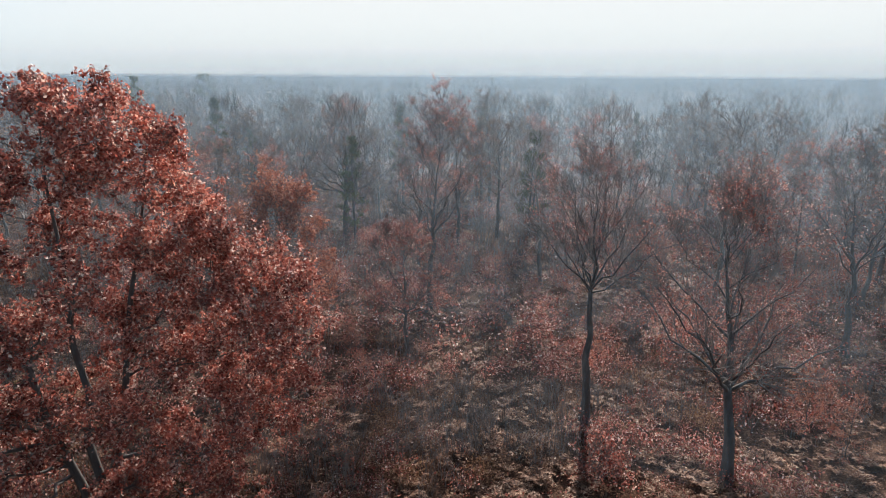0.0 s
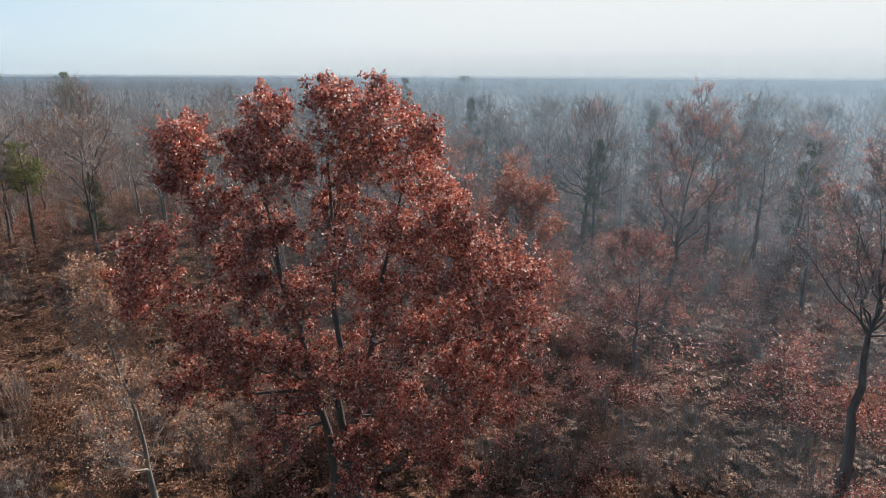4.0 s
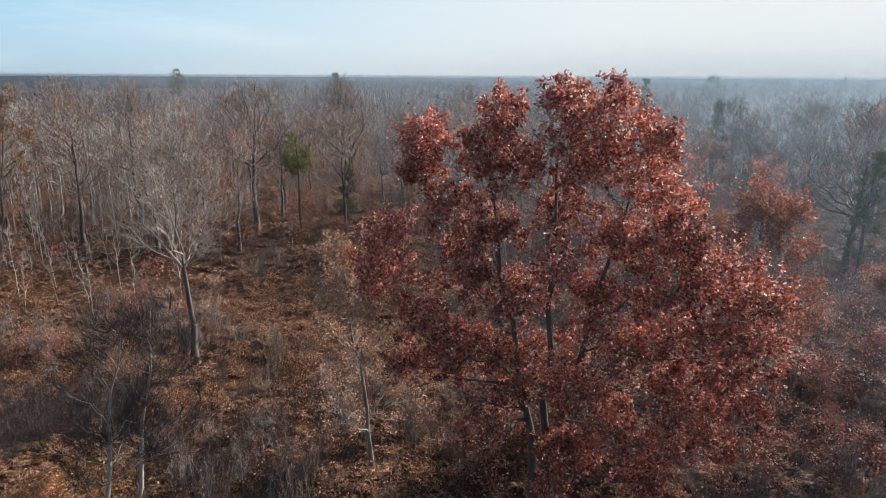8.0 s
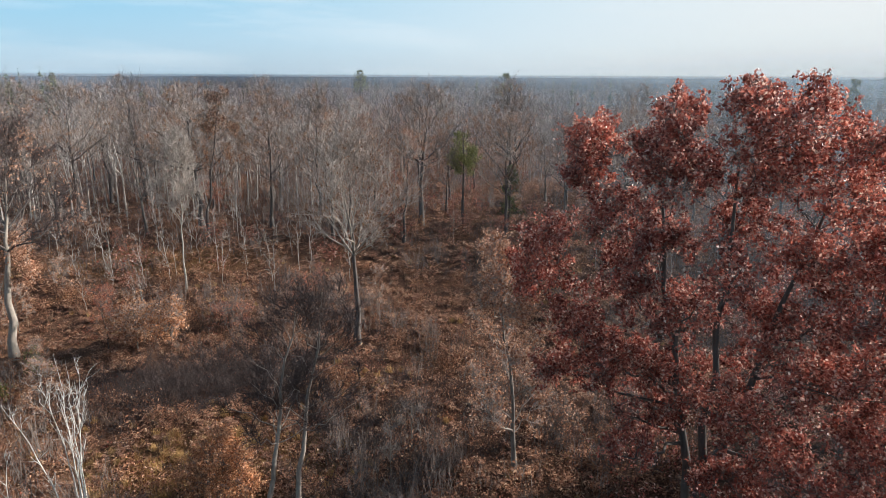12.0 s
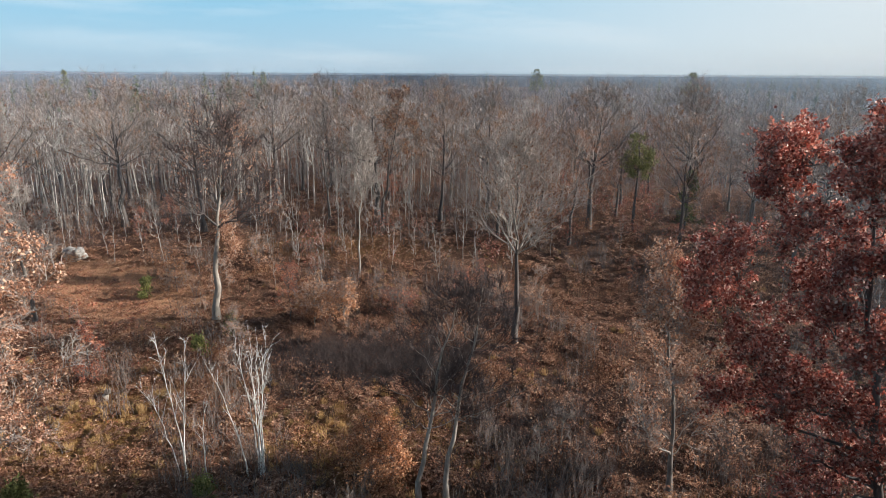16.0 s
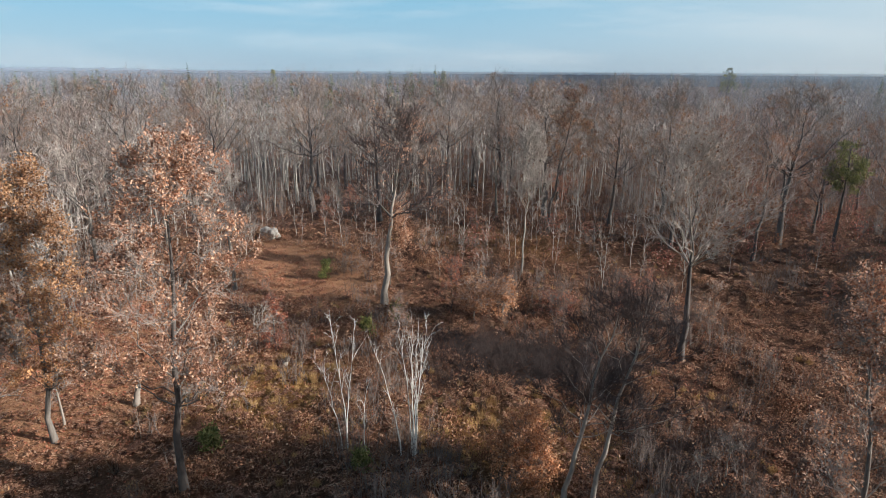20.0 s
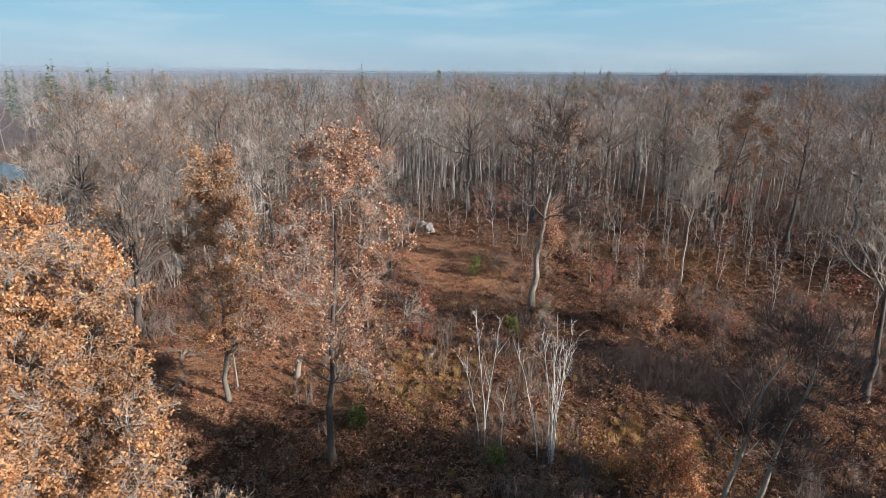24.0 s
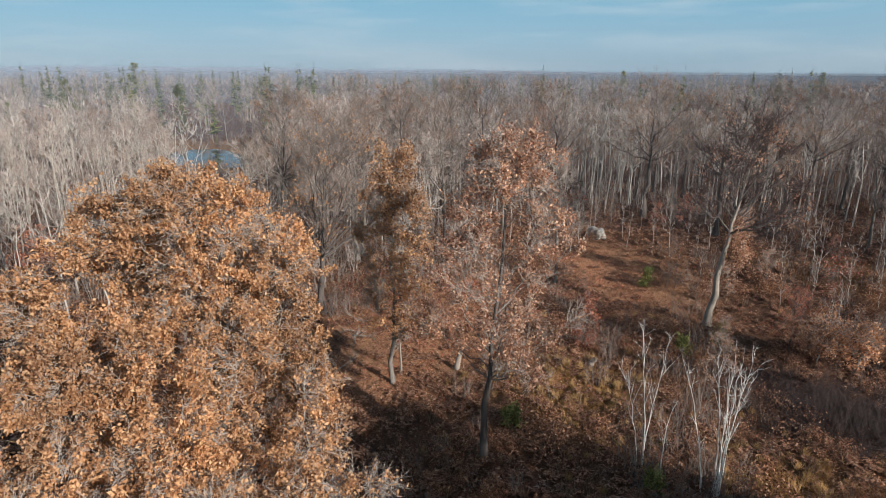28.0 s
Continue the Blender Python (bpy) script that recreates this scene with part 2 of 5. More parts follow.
def tubes(p, r, sides):
    """Round tapering stems along n lines of k points, p (n, k, 3), r (n, k)."""
    n, k, _ = p.shape
    t = unit(np.gradient(p, axis=1))
    ref = np.where(np.abs(t[..., 2:]) > 0.9, (1.0, 0, 0), (0, 0, 1.0))
    a = unit(np.cross(t, ref))
    b = np.cross(t, a)
    w = np.arange(sides) * 2 * np.pi / sides
    v = p[:, :, None] + r[:, :, None, None] * (a[:, :, None] * np.cos(w)[:, None] + b[:, :, None] * np.sin(w)[:, None])
    i, j, s = np.meshgrid(np.arange(n), np.arange(k - 1), np.arange(sides), indexing="ij")
    o = (i * k + j) * sides
    q, u = o + s, o + (s + 1) % sides
    return v.reshape(-1, 3), np.concatenate([np.stack([q, u, u + sides], -1).reshape(-1, 3), np.stack([q, u + sides, q + sides], -1).reshape(-1, 3)])


def cones(base, tip, r):
    """Three-sided spikes from base to tip: thin twigs, stems of grass."""
    n = len(base)
    t = unit(tip - base)
    a = unit(np.cross(t, np.where(np.abs(t[:, 2:]) > 0.9, (1.0, 0, 0), (0, 0, 1.0))))
    b = np.cross(t, a)
    ring = [base + r[:, None] * (a * math.cos(w) + b * math.sin(w)) for w in (0, 2.094, 4.189)]
    v = np.stack([*ring, tip], 1).reshape(-1, 3)
    o = np.arange(n)[:, None] * 4
    return v, np.concatenate([o + (0, 1, 3), o + (1, 2, 3), o + (2, 0, 3)])


def leaves(rng, at, size, droop=0.3):
    """Folded leaves, each of two triangles hinged on its midrib."""
    n = len(at)
    d = rng.normal(size=(n, 3))
    d[:, 2] -= droop
    d = unit(d)
    s = unit(np.cross(d, rng.normal(size=(n, 3))))
    up = np.cross(d, s)
    L = (size * rng.uniform(0.6, 1.25, n))[:, None]
    mid = at + d * L * 0.45 + up * L * 0.14
    v = np.stack([at, mid + s * L * 0.33, at + d * L, mid - s * L * 0.33], 1).reshape(-1, 3)
    o = np.arange(n)[:, None] * 4
    return v, np.concatenate([o + (0, 1, 2), o + (0, 2, 3)])


def grow(rng, base, way, length, k, wobble, lift):
    pts, d = [base], way
    for _ in range(k - 1):
        d = d + rng.normal(0, wobble, d.shape)
        d[:, 2] += lift
        d = unit(d)
        pts.append(pts[-1] + d * (length / (k - 1))[:, None])
    return np.stack(pts, 1)


def sprout(rng, p, r, count, lo, hi, spread):
    """Starts of side shoots: place, way, the parent's radius there, how far along the parent, and the parent."""
    n, k, _ = p.shape
    who = np.repeat(np.arange(n), count)
    u = rng.uniform(lo, hi, len(who))
    x = u * (k - 1)
    i = np.minimum(x.astype(int), k - 2)
    f = (x - i)[:, None]
    at = p[who, i] * (1 - f) + p[who, i + 1] * f
    t = unit(p[who, i + 1] - p[who, i])
    side = unit(np.cross(t, rng.normal(size=t.shape)))
    a = np.radians(rng.uniform(*spread, len(who)))[:, None]
    return at, t * np.cos(a) + side * np.sin(a), r[who, i] * (1 - f[:, 0]) + r[who, i + 1] * f[:, 0], u, who


def spread_tree(rng, stems, thick, counts, lo=0.35, spread=(40, 75), lift=0.08, leaf=0, leaf_size=0.16, keep=0.7, twist=0.09, sides=7, fork=0.42, feet=1, fine=0.006, lean=1.6, long=1.0, upright=False):
    """A broad tree. stems: (dx, dy, height, crown radius) for each leader; the first feet of them rise from the foot, the rest
    from the fork. Gives stems, limbs, twigs, leaves."""
    n1, n2, n3, n4 = counts
    out = {"stems": [], "limbs": [], "twigs": [], "leaves": None}
    ends, weights, trunk = [], [], None
    for si, (dx, dy, h, cr) in enumerate(stems):
        k = 10
        h = h - 0.3 * cr
        u = np.linspace(0, 1, k)
        if si < feet:
            foot = rng.normal(0, 0.16 * (feet > 1), 3) * (1, 1, 0)
            line = np.stack([dx * u ** lean, dy * u ** lean, h * u], -1) + foot
            line[2:-1] += rng.normal(0, 0.006 * h, (k - 3, 3)) * (1, 1, 0.2)
            line[0, 2] = -0.2
            rad = thick * (h / stems[0][2]) * (1 - 0.93 * u ** 0.85)
            rad[0] *= 1.4
            lowest = lo
            if trunk is None:
                trunk, trunk_r = line, rad
        else:
            f = np.clip(fork * rng.uniform(0.8, 1.25), 0.12, 0.8) * (k - 1)
            i = int(f)
            a = trunk[i] * (1 - (f - i)) + trunk[i + 1] * (f - i)
            b = np.array([dx, dy, h])
            c = a * 0.5 + b * 0.5 + np.array([(dx - a[0]) * 0.22, (dy - a[1]) * 0.22, -(h - a[2]) * 0.06])
            line = np.outer((1 - u) ** 2, a) + np.outer(2 * u * (1 - u), c) + np.outer(u * u, b)
            line[2:-1] += rng.normal(0, 0.008 * h, (k - 3, 3))
            rad = trunk_r[i] * 0.66 * (1 - 0.9 * u ** 0.8)
            lowest = 0.15
        p, r = line[None], rad[None]
        out["stems"].append(tubes(p, r, sides))
        at, way, pr, u1, _ = sprout(rng, p, r, n1, lowest, 0.98, spread)
        rise = (u1 - lowest) / (1 - lowest)
        length = long * cr * (0.30 + 0.85 * np.sin(np.pi * np.clip(rise * 0.80 + 0.22, 0, 1))) * rng.uniform(0.65, 1.15, len(u1))
        way[:, 2] = np.abs(way[:, 2]) + 0.3 if upright else np.abs(way[:, 2]) * 0.4 + 0.12 + rise * 0.4
        p1 = grow(rng, at, unit(way), length, 6, twist, lift)
        r1 = np.clip(pr * 0.5, 0.015, 0.14)[:, None] * np.linspace(1, 0.18, 6)
        out["limbs"].append((p1, r1))
        at, way, pr, u2, w2 = sprout(rng, p1, r1, n2, 0.18, 1.0, (30, 70))
        len2 = length[w2] * (0.62 - 0.35 * u2) * rng.uniform(0.6, 1.25, len(u2))
        p2 = grow(rng, at, way, len2, 4, twist * 1.5, lift)
        r2 = np.clip(pr * 0.6, fine * 1.5, 0.05)[:, None] * np.linspace(1, 0.25, 4)
        out["twigs"].append(tubes(p2, r2, 3))
        at, way, pr, u3, w3 = sprout(rng, p2, r2, n3, 0.1, 1.0, (25, 65))
        len3 = (0.2 + len2[w3] * 0.6 * (1 - 0.5 * u3)) * rng.uniform(0.6, 1.25, len(u3))
        tip3 = at + (way + (0, 0, 0.12)) * len3[:, None]
        out["twigs"].append(cones(at, tip3, np.full(len(at), fine * 1.25)))
        branch = w3
        if n4:
            p3 = np.stack([at, tip3], 1)
            at, way, pr, u4, w4 = sprout(rng, p3, np.full((len(at), 2), fine), n4, 0.15, 1.0, (20, 65))
            tip = at + (way + (0, 0, 0.1)) * (0.12 + len3[w4] * 0.5 * rng.uniform(0.6, 1.3, len(u4)))[:, None]
            out["twigs"].append(cones(at, tip, np.full(len(at), fine)))
            branch = w3[w4]
        else:
            tip = tip3
        leafy = rng.random(len(p2)) < keep
        good = leafy[branch]
        ends.append((at[good], tip[good]))
        weights.append((length[w2[branch]] ** 0.8 * len2[branch] ** 0.5)[good])
    if leaf:
        a, b, w = np.concatenate([e[0] for e in ends]), np.concatenate([e[1] for e in ends]), np.concatenate(weights)
        pick = rng.choice(len(a), leaf, p=w / w.sum())
        u = rng.uniform(0.1, 1.15, (leaf, 1))
        spots = a[pick] * (1 - u) + b[pick] * u + rng.normal(0, 0.11, (leaf, 3))
        out["leaves"] = leaves(rng, spots, leaf_size)
    return out


def dome(h, lo, cr):
    """The outline of a rounded crown: rows of height, reach to the left and to the right."""
    u = np.array([0.0, 0.12, 0.3, 0.5, 0.7, 0.87, 1.0])
    w = np.array([0.45, 0.78, 1.0, 0.98, 0.82, 0.55, 0.2])
    return [(h * (lo + (1 - lo) * a), -cr * b, cr * b) for a, b in zip(u, w)]


def lobed_tree(rng, outline, thick, feet, lobes, counts, turn=0.0, lean=(0.0, 0.0), apart=1.6, size=(1.1, 1.8), leaf=0, leaf_size=0.16, keep=0.9, fine=0.006, sides=7, depth=0.85, rise=0.75, thin_top=0.0, low_limb=0.12, given=(), layers=3, swell=3.6, bough=(0.25, 0.46), puff=0.8, clump=0.4):
    """A tree whose limbs each carry a lobe of twigs and leaves, the lobes filling an outline (height, left, right) as seen
    from the middle of the place, and as deep as it is wide. feet: trunks that rise from the foot."""
    hs, ls, rs = (np.array(c, float) for c in zip(*outline))
    top, low = hs.max(), hs.min()
    spots = []
    for i, (x, y, h, r) in enumerate(given):
        room = swell * math.sqrt(max(0.12, 1 - ((x - (ls.mean() + rs.mean()) / 2) / (0.62 * (rs.max() - ls.min()))) ** 2))
        for k in range(layers):
            back = y + room * (k + rng.uniform(0.1, 0.9) - layers / 2) / (layers / 2)
            spots.append((x + rng.normal(0, 0.2 * r), back, max(1.2, h + rng.normal(0, 0.2 * r)), puff * r))
    for _ in range(0 if given else lobes * 60):
        r = rng.uniform(*size)
        h = rng.uniform(low, top - 0.4 * r)
        left, right = np.interp(h + 0.3 * r, hs, ls) + 0.5 * r, np.interp(h + 0.3 * r, hs, rs) - 0.5 * r
        mid, half = (left + right) / 2, max((right - left) / 2, 0.15)
        a, q = rng.uniform(0, 2 * np.pi), rng.uniform(0.05, 1) ** 0.33
        x, y = mid + half * q * math.cos(a), half * depth * q * math.sin(a)
        if all((x - o[0]) ** 2 + (y - o[1]) ** 2 + (h - o[2]) ** 2 > apart * apart for o in spots):
            spots.append((x, y, h, r))
        if len(spots) >= lobes:
            break
    out = {"stems": [], "limbs": [], "twigs": [], "leaves": None}
    u = np.linspace(0, 1, 10)
    trunks = []
    for i in range(feet):
        side = (i - (feet - 1) / 2) * (0.16 * (rs.max() - ls.min())) if feet > 1 else 0.0
        th = top * (0.93 - 0.05 * abs(i - (feet - 1) / 2))
        line = np.stack([(side + lean[0]) * u ** 1.5 + (i - (feet - 1) / 2) * 0.35, (lean[1] + rng.normal(0, 0.5) * (feet > 1)) * u ** 1.5, th * u], -1)
        line[1:-1] += rng.normal(0, 0.006 * top, (8, 3)) * (1, 1, 0.1)
        line[0, 2] = -0.25
        rad = thick * (1 - 0.9 * u)
        rad[0] *= 1.35
        trunks.append((line, rad))
    ends, weights = [], []
    limb_p, limb_r = [], []
    for x, y, h, r in sorted(spots, key=lambda o: math.hypot(o[0], o[1])) if given else spots:
        line, rad = min(trunks, key=lambda t: abs(np.interp(h * 0.6, t[0][:, 2], t[0][:, 0]) - x))
        reach = math.hypot(x - np.interp(h, line[:, 2], line[:, 0]), y)
        z0 = float(np.clip(h - rise * reach * rng.uniform(0.6, 1.1) - 0.5 * r, min(low_limb * top + 0.4 + rng.uniform(0, 0.3 * top), max(h - 0.2 * reach, 1.0)), line[-1, 2] - 0.3))
        a = np.array([np.interp(z0, line[:, 2], line[:, k]) for k in (0, 1)] + [z0])
        b = np.array([x, y, h])
        root = np.interp(z0, line[:, 2], rad) * rng.uniform(*bough)
        nodes = [(np.linalg.norm(q[k] - b), n, k) for n, q in enumerate(limb_p) for k in (2, 3, 4) if q[k][2] < h - 0.25] if given and reach > 1.0 else []
        if nodes and min(nodes)[0] < 0.75 * np.linalg.norm(a - b):
            _, n, k = min(nodes)
            a, root = limb_p[n][k], limb_r[n][k] * rng.uniform(0.6, 0.85)
            z0 = a[2]
        c = a * 0.45 + b * 0.55 + np.array([(x - a[0]) * 0.12, (y - a[1]) * 0.12, -(h - z0) * 0.12]) + rng.normal(0, 0.1 + 0.04 * np.linalg.norm(a - b), 3)
        v = np.linspace(0, 1, 7)
        p = np.outer((1 - v) ** 2, a) + np.outer(2 * v * (1 - v), c) + np.outer(v * v, b)
        p[1:-1] += rng.normal(0, 0.03 * reach + 0.02, (5, 3))
        limb_p.append(p)
        limb_r.append(np.clip(root, 0.018, 0.17) * (1 - 0.78 * v))
    for line, rad in trunks:
        out["stems"].append(tubes(line[None], rad[None], sides))
    p1, r1 = np.stack(limb_p), np.stack(limb_r)
    size1 = np.array([s[3] for s in (sorted(spots, key=lambda o: math.hypot(o[0], o[1])) if given else spots)])
    n2, n3, n4 = counts
    at, way, pr, u2, w2 = sprout(rng, p1, r1, n2, 0.45, 1.0, (20, 100))
    way = unit(way + (0, 0, 0.15))
    len2 = size1[w2] * rng.uniform(0.55, 1.0, len(w2)) * (0.75 + 0.35 * u2)
    p2 = grow(rng, at, way, len2, 3, 0.18, 0.06)
    r2 = np.clip(pr * 0.55, fine * 1.6, 0.05)[:, None] * np.linspace(1, 0.3, 3)
    out["twigs"].append(tubes(p2, r2, 3))
    at, way, pr, u3, w3 = sprout(rng, p2, r2, n3, 0.15, 1.0, (25, 75))
    len3 = (0.15 + len2[w3] * 0.55 * (1.1 - 0.5 * u3)) * rng.uniform(0.6, 1.25, len(w3))
    tip = at + (way + (0, 0, 0.1)) * len3[:, None]
    out["twigs"].append(cones(at, tip, np.full(len(at), fine * 1.3)))
    p3 = np.stack([at, tip], 1)
    at, way, _, _, w4 = sprout(rng, p3, np.full((len(p3), 2), fine), n4, 0.15, 1.0, (20, 70))
    tip = at + (way + (0, 0, 0.1)) * (0.1 + len3[w4] * 0.5 * rng.uniform(0.6, 1.3, len(w4)))[:, None]
    out["twigs"].append(cones(at, tip, np.full(len(at), fine)))
    if leaf:
        branch = w3[w4]
        ok = rng.random(len(p2)) < keep
        full = np.where(rng.random(len(p1)) < thin_top, 0.15, 1.0)
        w = ok[branch] * len3[w4] * full[w2[branch]] * rng.gamma(clump, 1.0, len(w4))
        pick = rng.choice(len(at), leaf, p=w / w.sum())
        t = rng.uniform(0.1, 1.15, (leaf, 1))
        out["leaves"] = leaves(rng, at[pick] * (1 - t) + tip[pick] * t + rng.normal(0, 0.07, (leaf, 3)), leaf_size)
    out["limbs"].append((p1, r1))
    c, d = math.cos(radians(turn)), math.sin(radians(turn))
    spin = np.array([(c, d, 0), (-d, c, 0), (0, 0, 1)])
    out["stems"] = [(v @ spin, f) for v, f in out["stems"]]
    out["twigs"] = [(v @ spin, f) for v, f in out["twigs"]]
    out["limbs"] = [(p @ spin, r) for p, r in out["limbs"]]
    if leaf:
        out["leaves"] = (out["leaves"][0] @ spin, out["leaves"][1])
    return out


def forked_tree(rng, h, cr, thick, lo, boughs, counts, turn=0.0, lean=(0.0, 0.0), rise=1.1, leaf=0, leaf_size=0.16, keep=0.7, fine=0.006, sides=7, top=0.9, sweep=0.06, flat=0.0, bent=0.006):
    """A bare-limbed tree: boughs leave the trunk in turn and arch out and up to a rounded crown, forking thrice."""
    u, v = np.linspace(0, 1, 10), np.linspace(0, 1, 8)
    line = np.stack([lean[0] * u ** 1.4, lean[1] * u ** 1.4, top * h * u], -1)
    line[1:-1] += rng.normal(0, bent * h, (8, 3)) * (1, 1, 0.1)
    line[0, 2] = -0.25
    rad = thick * (1 - 0.88 * u ** 0.9)
    rad[0] *= 1.35
    p1, r1 = [], []
    for i in range(boughs):
        a, e = i * 2.4 + rng.normal(0, 0.35), radians(flat + (84 - flat) * ((i + rng.uniform(0.2, 0.8)) / boughs) ** 1.15)
        q, base = rng.uniform(0.82, 1.1), h * (lo + 0.1)
        z = base + (h - 0.2 * cr - base) * math.sin(e) * min(q, 1.0)
        mid = [np.interp(z, line[:, 2], line[:, k]) for k in (0, 1)]
        b = np.array([mid[0] + cr * math.cos(e) * math.cos(a) * q, mid[1] + cr * math.cos(e) * math.sin(a) * q, z])
        z0 = float(np.clip(z - rise * cr * math.cos(e) * rng.uniform(0.7, 1.1) - 0.04 * h, h * (lo + (0.8 * top - lo) * 0.8 * max(0.0, i / boughs - 0.1) * rng.uniform(0.5, 1.1)), 0.97 * top * h))
        o = np.array([np.interp(z0, line[:, 2], line[:, k]) for k in (0, 1)] + [z0])
        c = o * 0.5 + b * 0.5 + np.array([(b[0] - o[0]) * sweep, (b[1] - o[1]) * sweep, -(z - z0) * 0.03])
        p = np.outer((1 - v) ** 2, o) + np.outer(2 * v * (1 - v), c) + np.outer(v * v, b)
        p[1:-1] += rng.normal(0, 0.012 * h * 0.6, (6, 3))
        p1.append(p)
        r1.append(np.clip(np.interp(z0, line[:, 2], rad) * rng.uniform(*((0.24, 0.4) if top > 0.85 else (0.42, 0.66))), fine * 2.5, 0.2) * (1 - 0.8 * v ** 0.8))
    p1, r1 = np.stack(p1), np.stack(r1)
    n2, n3, n4 = counts
    at, way, pr, u2, w2 = sprout(rng, p1, r1, n2, 0.22, 1.0, (22, 58))
    way[:, 2] += 0.12
    len2 = cr * rng.uniform(0.28, 0.52, len(w2)) * (1.15 - 0.6 * u2)
    p2 = grow(rng, at, unit(way), len2, 4, 0.14, 0.07)
    r2 = np.clip(pr * 0.62, fine * 1.9, 0.07)[:, None] * np.linspace(1, 0.35, 4)
    at, way, pr, u3, w3 = sprout(rng, p2, r2, n3, 0.15, 1.0, (22, 60))
    len3 = (0.15 + len2[w3] * 0.55 * (1.1 - 0.5 * u3)) * rng.uniform(0.6, 1.25, len(w3))
    tip3 = at + (way + (0, 0, 0.14)) * len3[:, None]
    twigs = [tubes(p2, r2, 3), cones(at, tip3, np.full(len(at), fine * 1.5))]
    p3 = np.stack([at, tip3], 1)
    at, way, _, _, w4 = sprout(rng, p3, np.full((len(p3), 2), fine), n4, 0.15, 1.0, (20, 60))
    tip = at + (way + (0, 0, 0.1)) * (0.1 + len3[w4] * 0.55 * rng.uniform(0.6, 1.3, len(w4)))[:, None]
    twigs.append(cones(at, tip, np.full(len(at), fine)))
    c, d = math.cos(radians(turn)), math.sin(radians(turn))
    spin = np.array([(c, d, 0), (-d, c, 0), (0, 0, 1)])
    foliage = None
    if leaf:
        w = (rng.random(len(p2)) < keep)[w3[w4]] * len3[w4] * rng.gamma(0.45, 1.0, len(w4))
        pick = rng.choice(len(at), leaf, p=w / w.sum())
        t = rng.uniform(0.1, 1.15, (leaf, 1))
        lv, lf = leaves(rng, at[pick] * (1 - t) + tip[pick] * t + rng.normal(0, 0.09, (leaf, 3)), leaf_size)
        foliage = (lv @ spin, lf)
    return {"stems": [(x @ spin, f) for x, f in [tubes(line[None], rad[None], sides)]], "limbs": [(p1 @ spin, r1)], "twigs": [(x @ spin, f) for x, f in twigs], "leaves": foliage}


def plant(name, data, bark, twig, leaf_mat, label, category, place, turn=0.0, limbs_apart=True, group="", bark_label="", limb_bark=None):
    """A tree as one thing: trunk, leaders, limbs, the twiggy crown and the leaves are its parts."""
    ob = new(name)
    for i, s in enumerate(data["stems"]):
        part("leader" if i else "trunk", s, bark, ob, bark_label, True)
    if limbs_apart:
        for p1, r1 in data["limbs"]:
            for i in range(len(p1)):
                part("limb", tubes(p1[i:i + 1], r1[i:i + 1], 6), limb_bark or bark, ob, "", True)
        crown = part("crown", joined(data["twigs"]), twig, ob)
    else:
        wood_part = joined([tubes(p, r, 3) for p, r in data["limbs"]])
        crown = part("crown", joined([wood_part] + data["twigs"]), twig, ob)
        crown.data.materials.append(limb_bark or bark)
        kind = np.zeros(len(crown.data.polygons), np.int32)
        kind[:len(wood_part[1])] = 1
        crown.data.polygons.foreach_set("material_index", kind)
    if data["leaves"] is not None:
        part("foliage", data["leaves"], leaf_mat, crown)
    ob.matrix_world = pose(*place, 0, 0, turn)
    return tagged(ob, label, category, group)


def polar(turn, far):
    """Ground place at an angle to the left of +y."""
    return -math.sin(radians(turn)) * far, math.cos(radians(turn)) * far


# ---- ground ----
def height_at(x, y):
    far = np.hypot(x, y)
    return (0.22 * np.sin(x * 0.21 + 1.3) * np.cos(y * 0.17) + 0.12 * np.sin(x * 0.53 + y * 0.41)) * np.clip((far - 2) / 20, 0, 1)


def blob(x, y, cx, cy, rx, ry, turn=0.0):
    c, s = math.cos(radians(turn)), math.sin(radians(turn))
    u, v = (x - cx) * c + (y - cy) * s, -(x - cx) * s + (y - cy) * c
    return np.clip(1.6 - 1.2 * np.hypot(u / rx, v / ry), 0, 1)


def litter_at(x, y):
    return np.clip(blob(x, y, -44, 31, 7, 15, 35) + blob(x, y, -39, 15, 8, 5) + blob(x, y, -40, 48.5, 12, 7, -20) + 0.55 * blob(x, y, -29.4, 30.3, 12, 14), 0, 1)


def straw_at(x, y):
    return np.clip(0.9 * blob(x, y, -25.5, 27.5, 5, 5) + 0.8 * blob(x, y, -9, 29, 6, 3.5) + 0.6 * blob(x, y, -24, 68, 12, 5) + blob(x, y, -158, 35, 40, 16, 20), 0, 1)


rings = np.concatenate([np.linspace(0.0, 110, 111) ** 1.0, np.geomspace(114, 4600, 46)])
spokes = 300
ra, sa = np.meshgrid(rings, np.arange(spokes) * 2 * np.pi / spokes, indexing="ij")
gx, gy = ra * np.cos(sa), ra * np.sin(sa)
gv = np.stack([gx, gy, height_at(gx, gy) * np.clip((300 - ra) / 200, 0, 1)], -1).reshape(-1, 3)
gi, gj = np.meshgrid(np.arange(len(rings) - 1), np.arange(spokes), indexing="ij")
q00, q01 = gi * spokes + gj, gi * spokes + (gj + 1) % spokes
gt = np.concatenate([np.stack([q00, q00 + spokes, q01 + spokes], -1).reshape(-1, 3), np.stack([q00, q01 + spokes, q01], -1).reshape(-1, 3)])
ground = new("ground", tri_mesh("ground", gv, gt, GROUND, True))
tagged(ground, "forest floor of brown leaf litter, bracken and dry grass", "ground", kind="structure")
for key, fn in (("litter", litter_at), ("straw", straw_at)):
    ground.data.attributes.new(key, "FLOAT", "POINT").data.foreach_set("value", fn(gv[:, 0], gv[:, 1]).astype(np.float32))

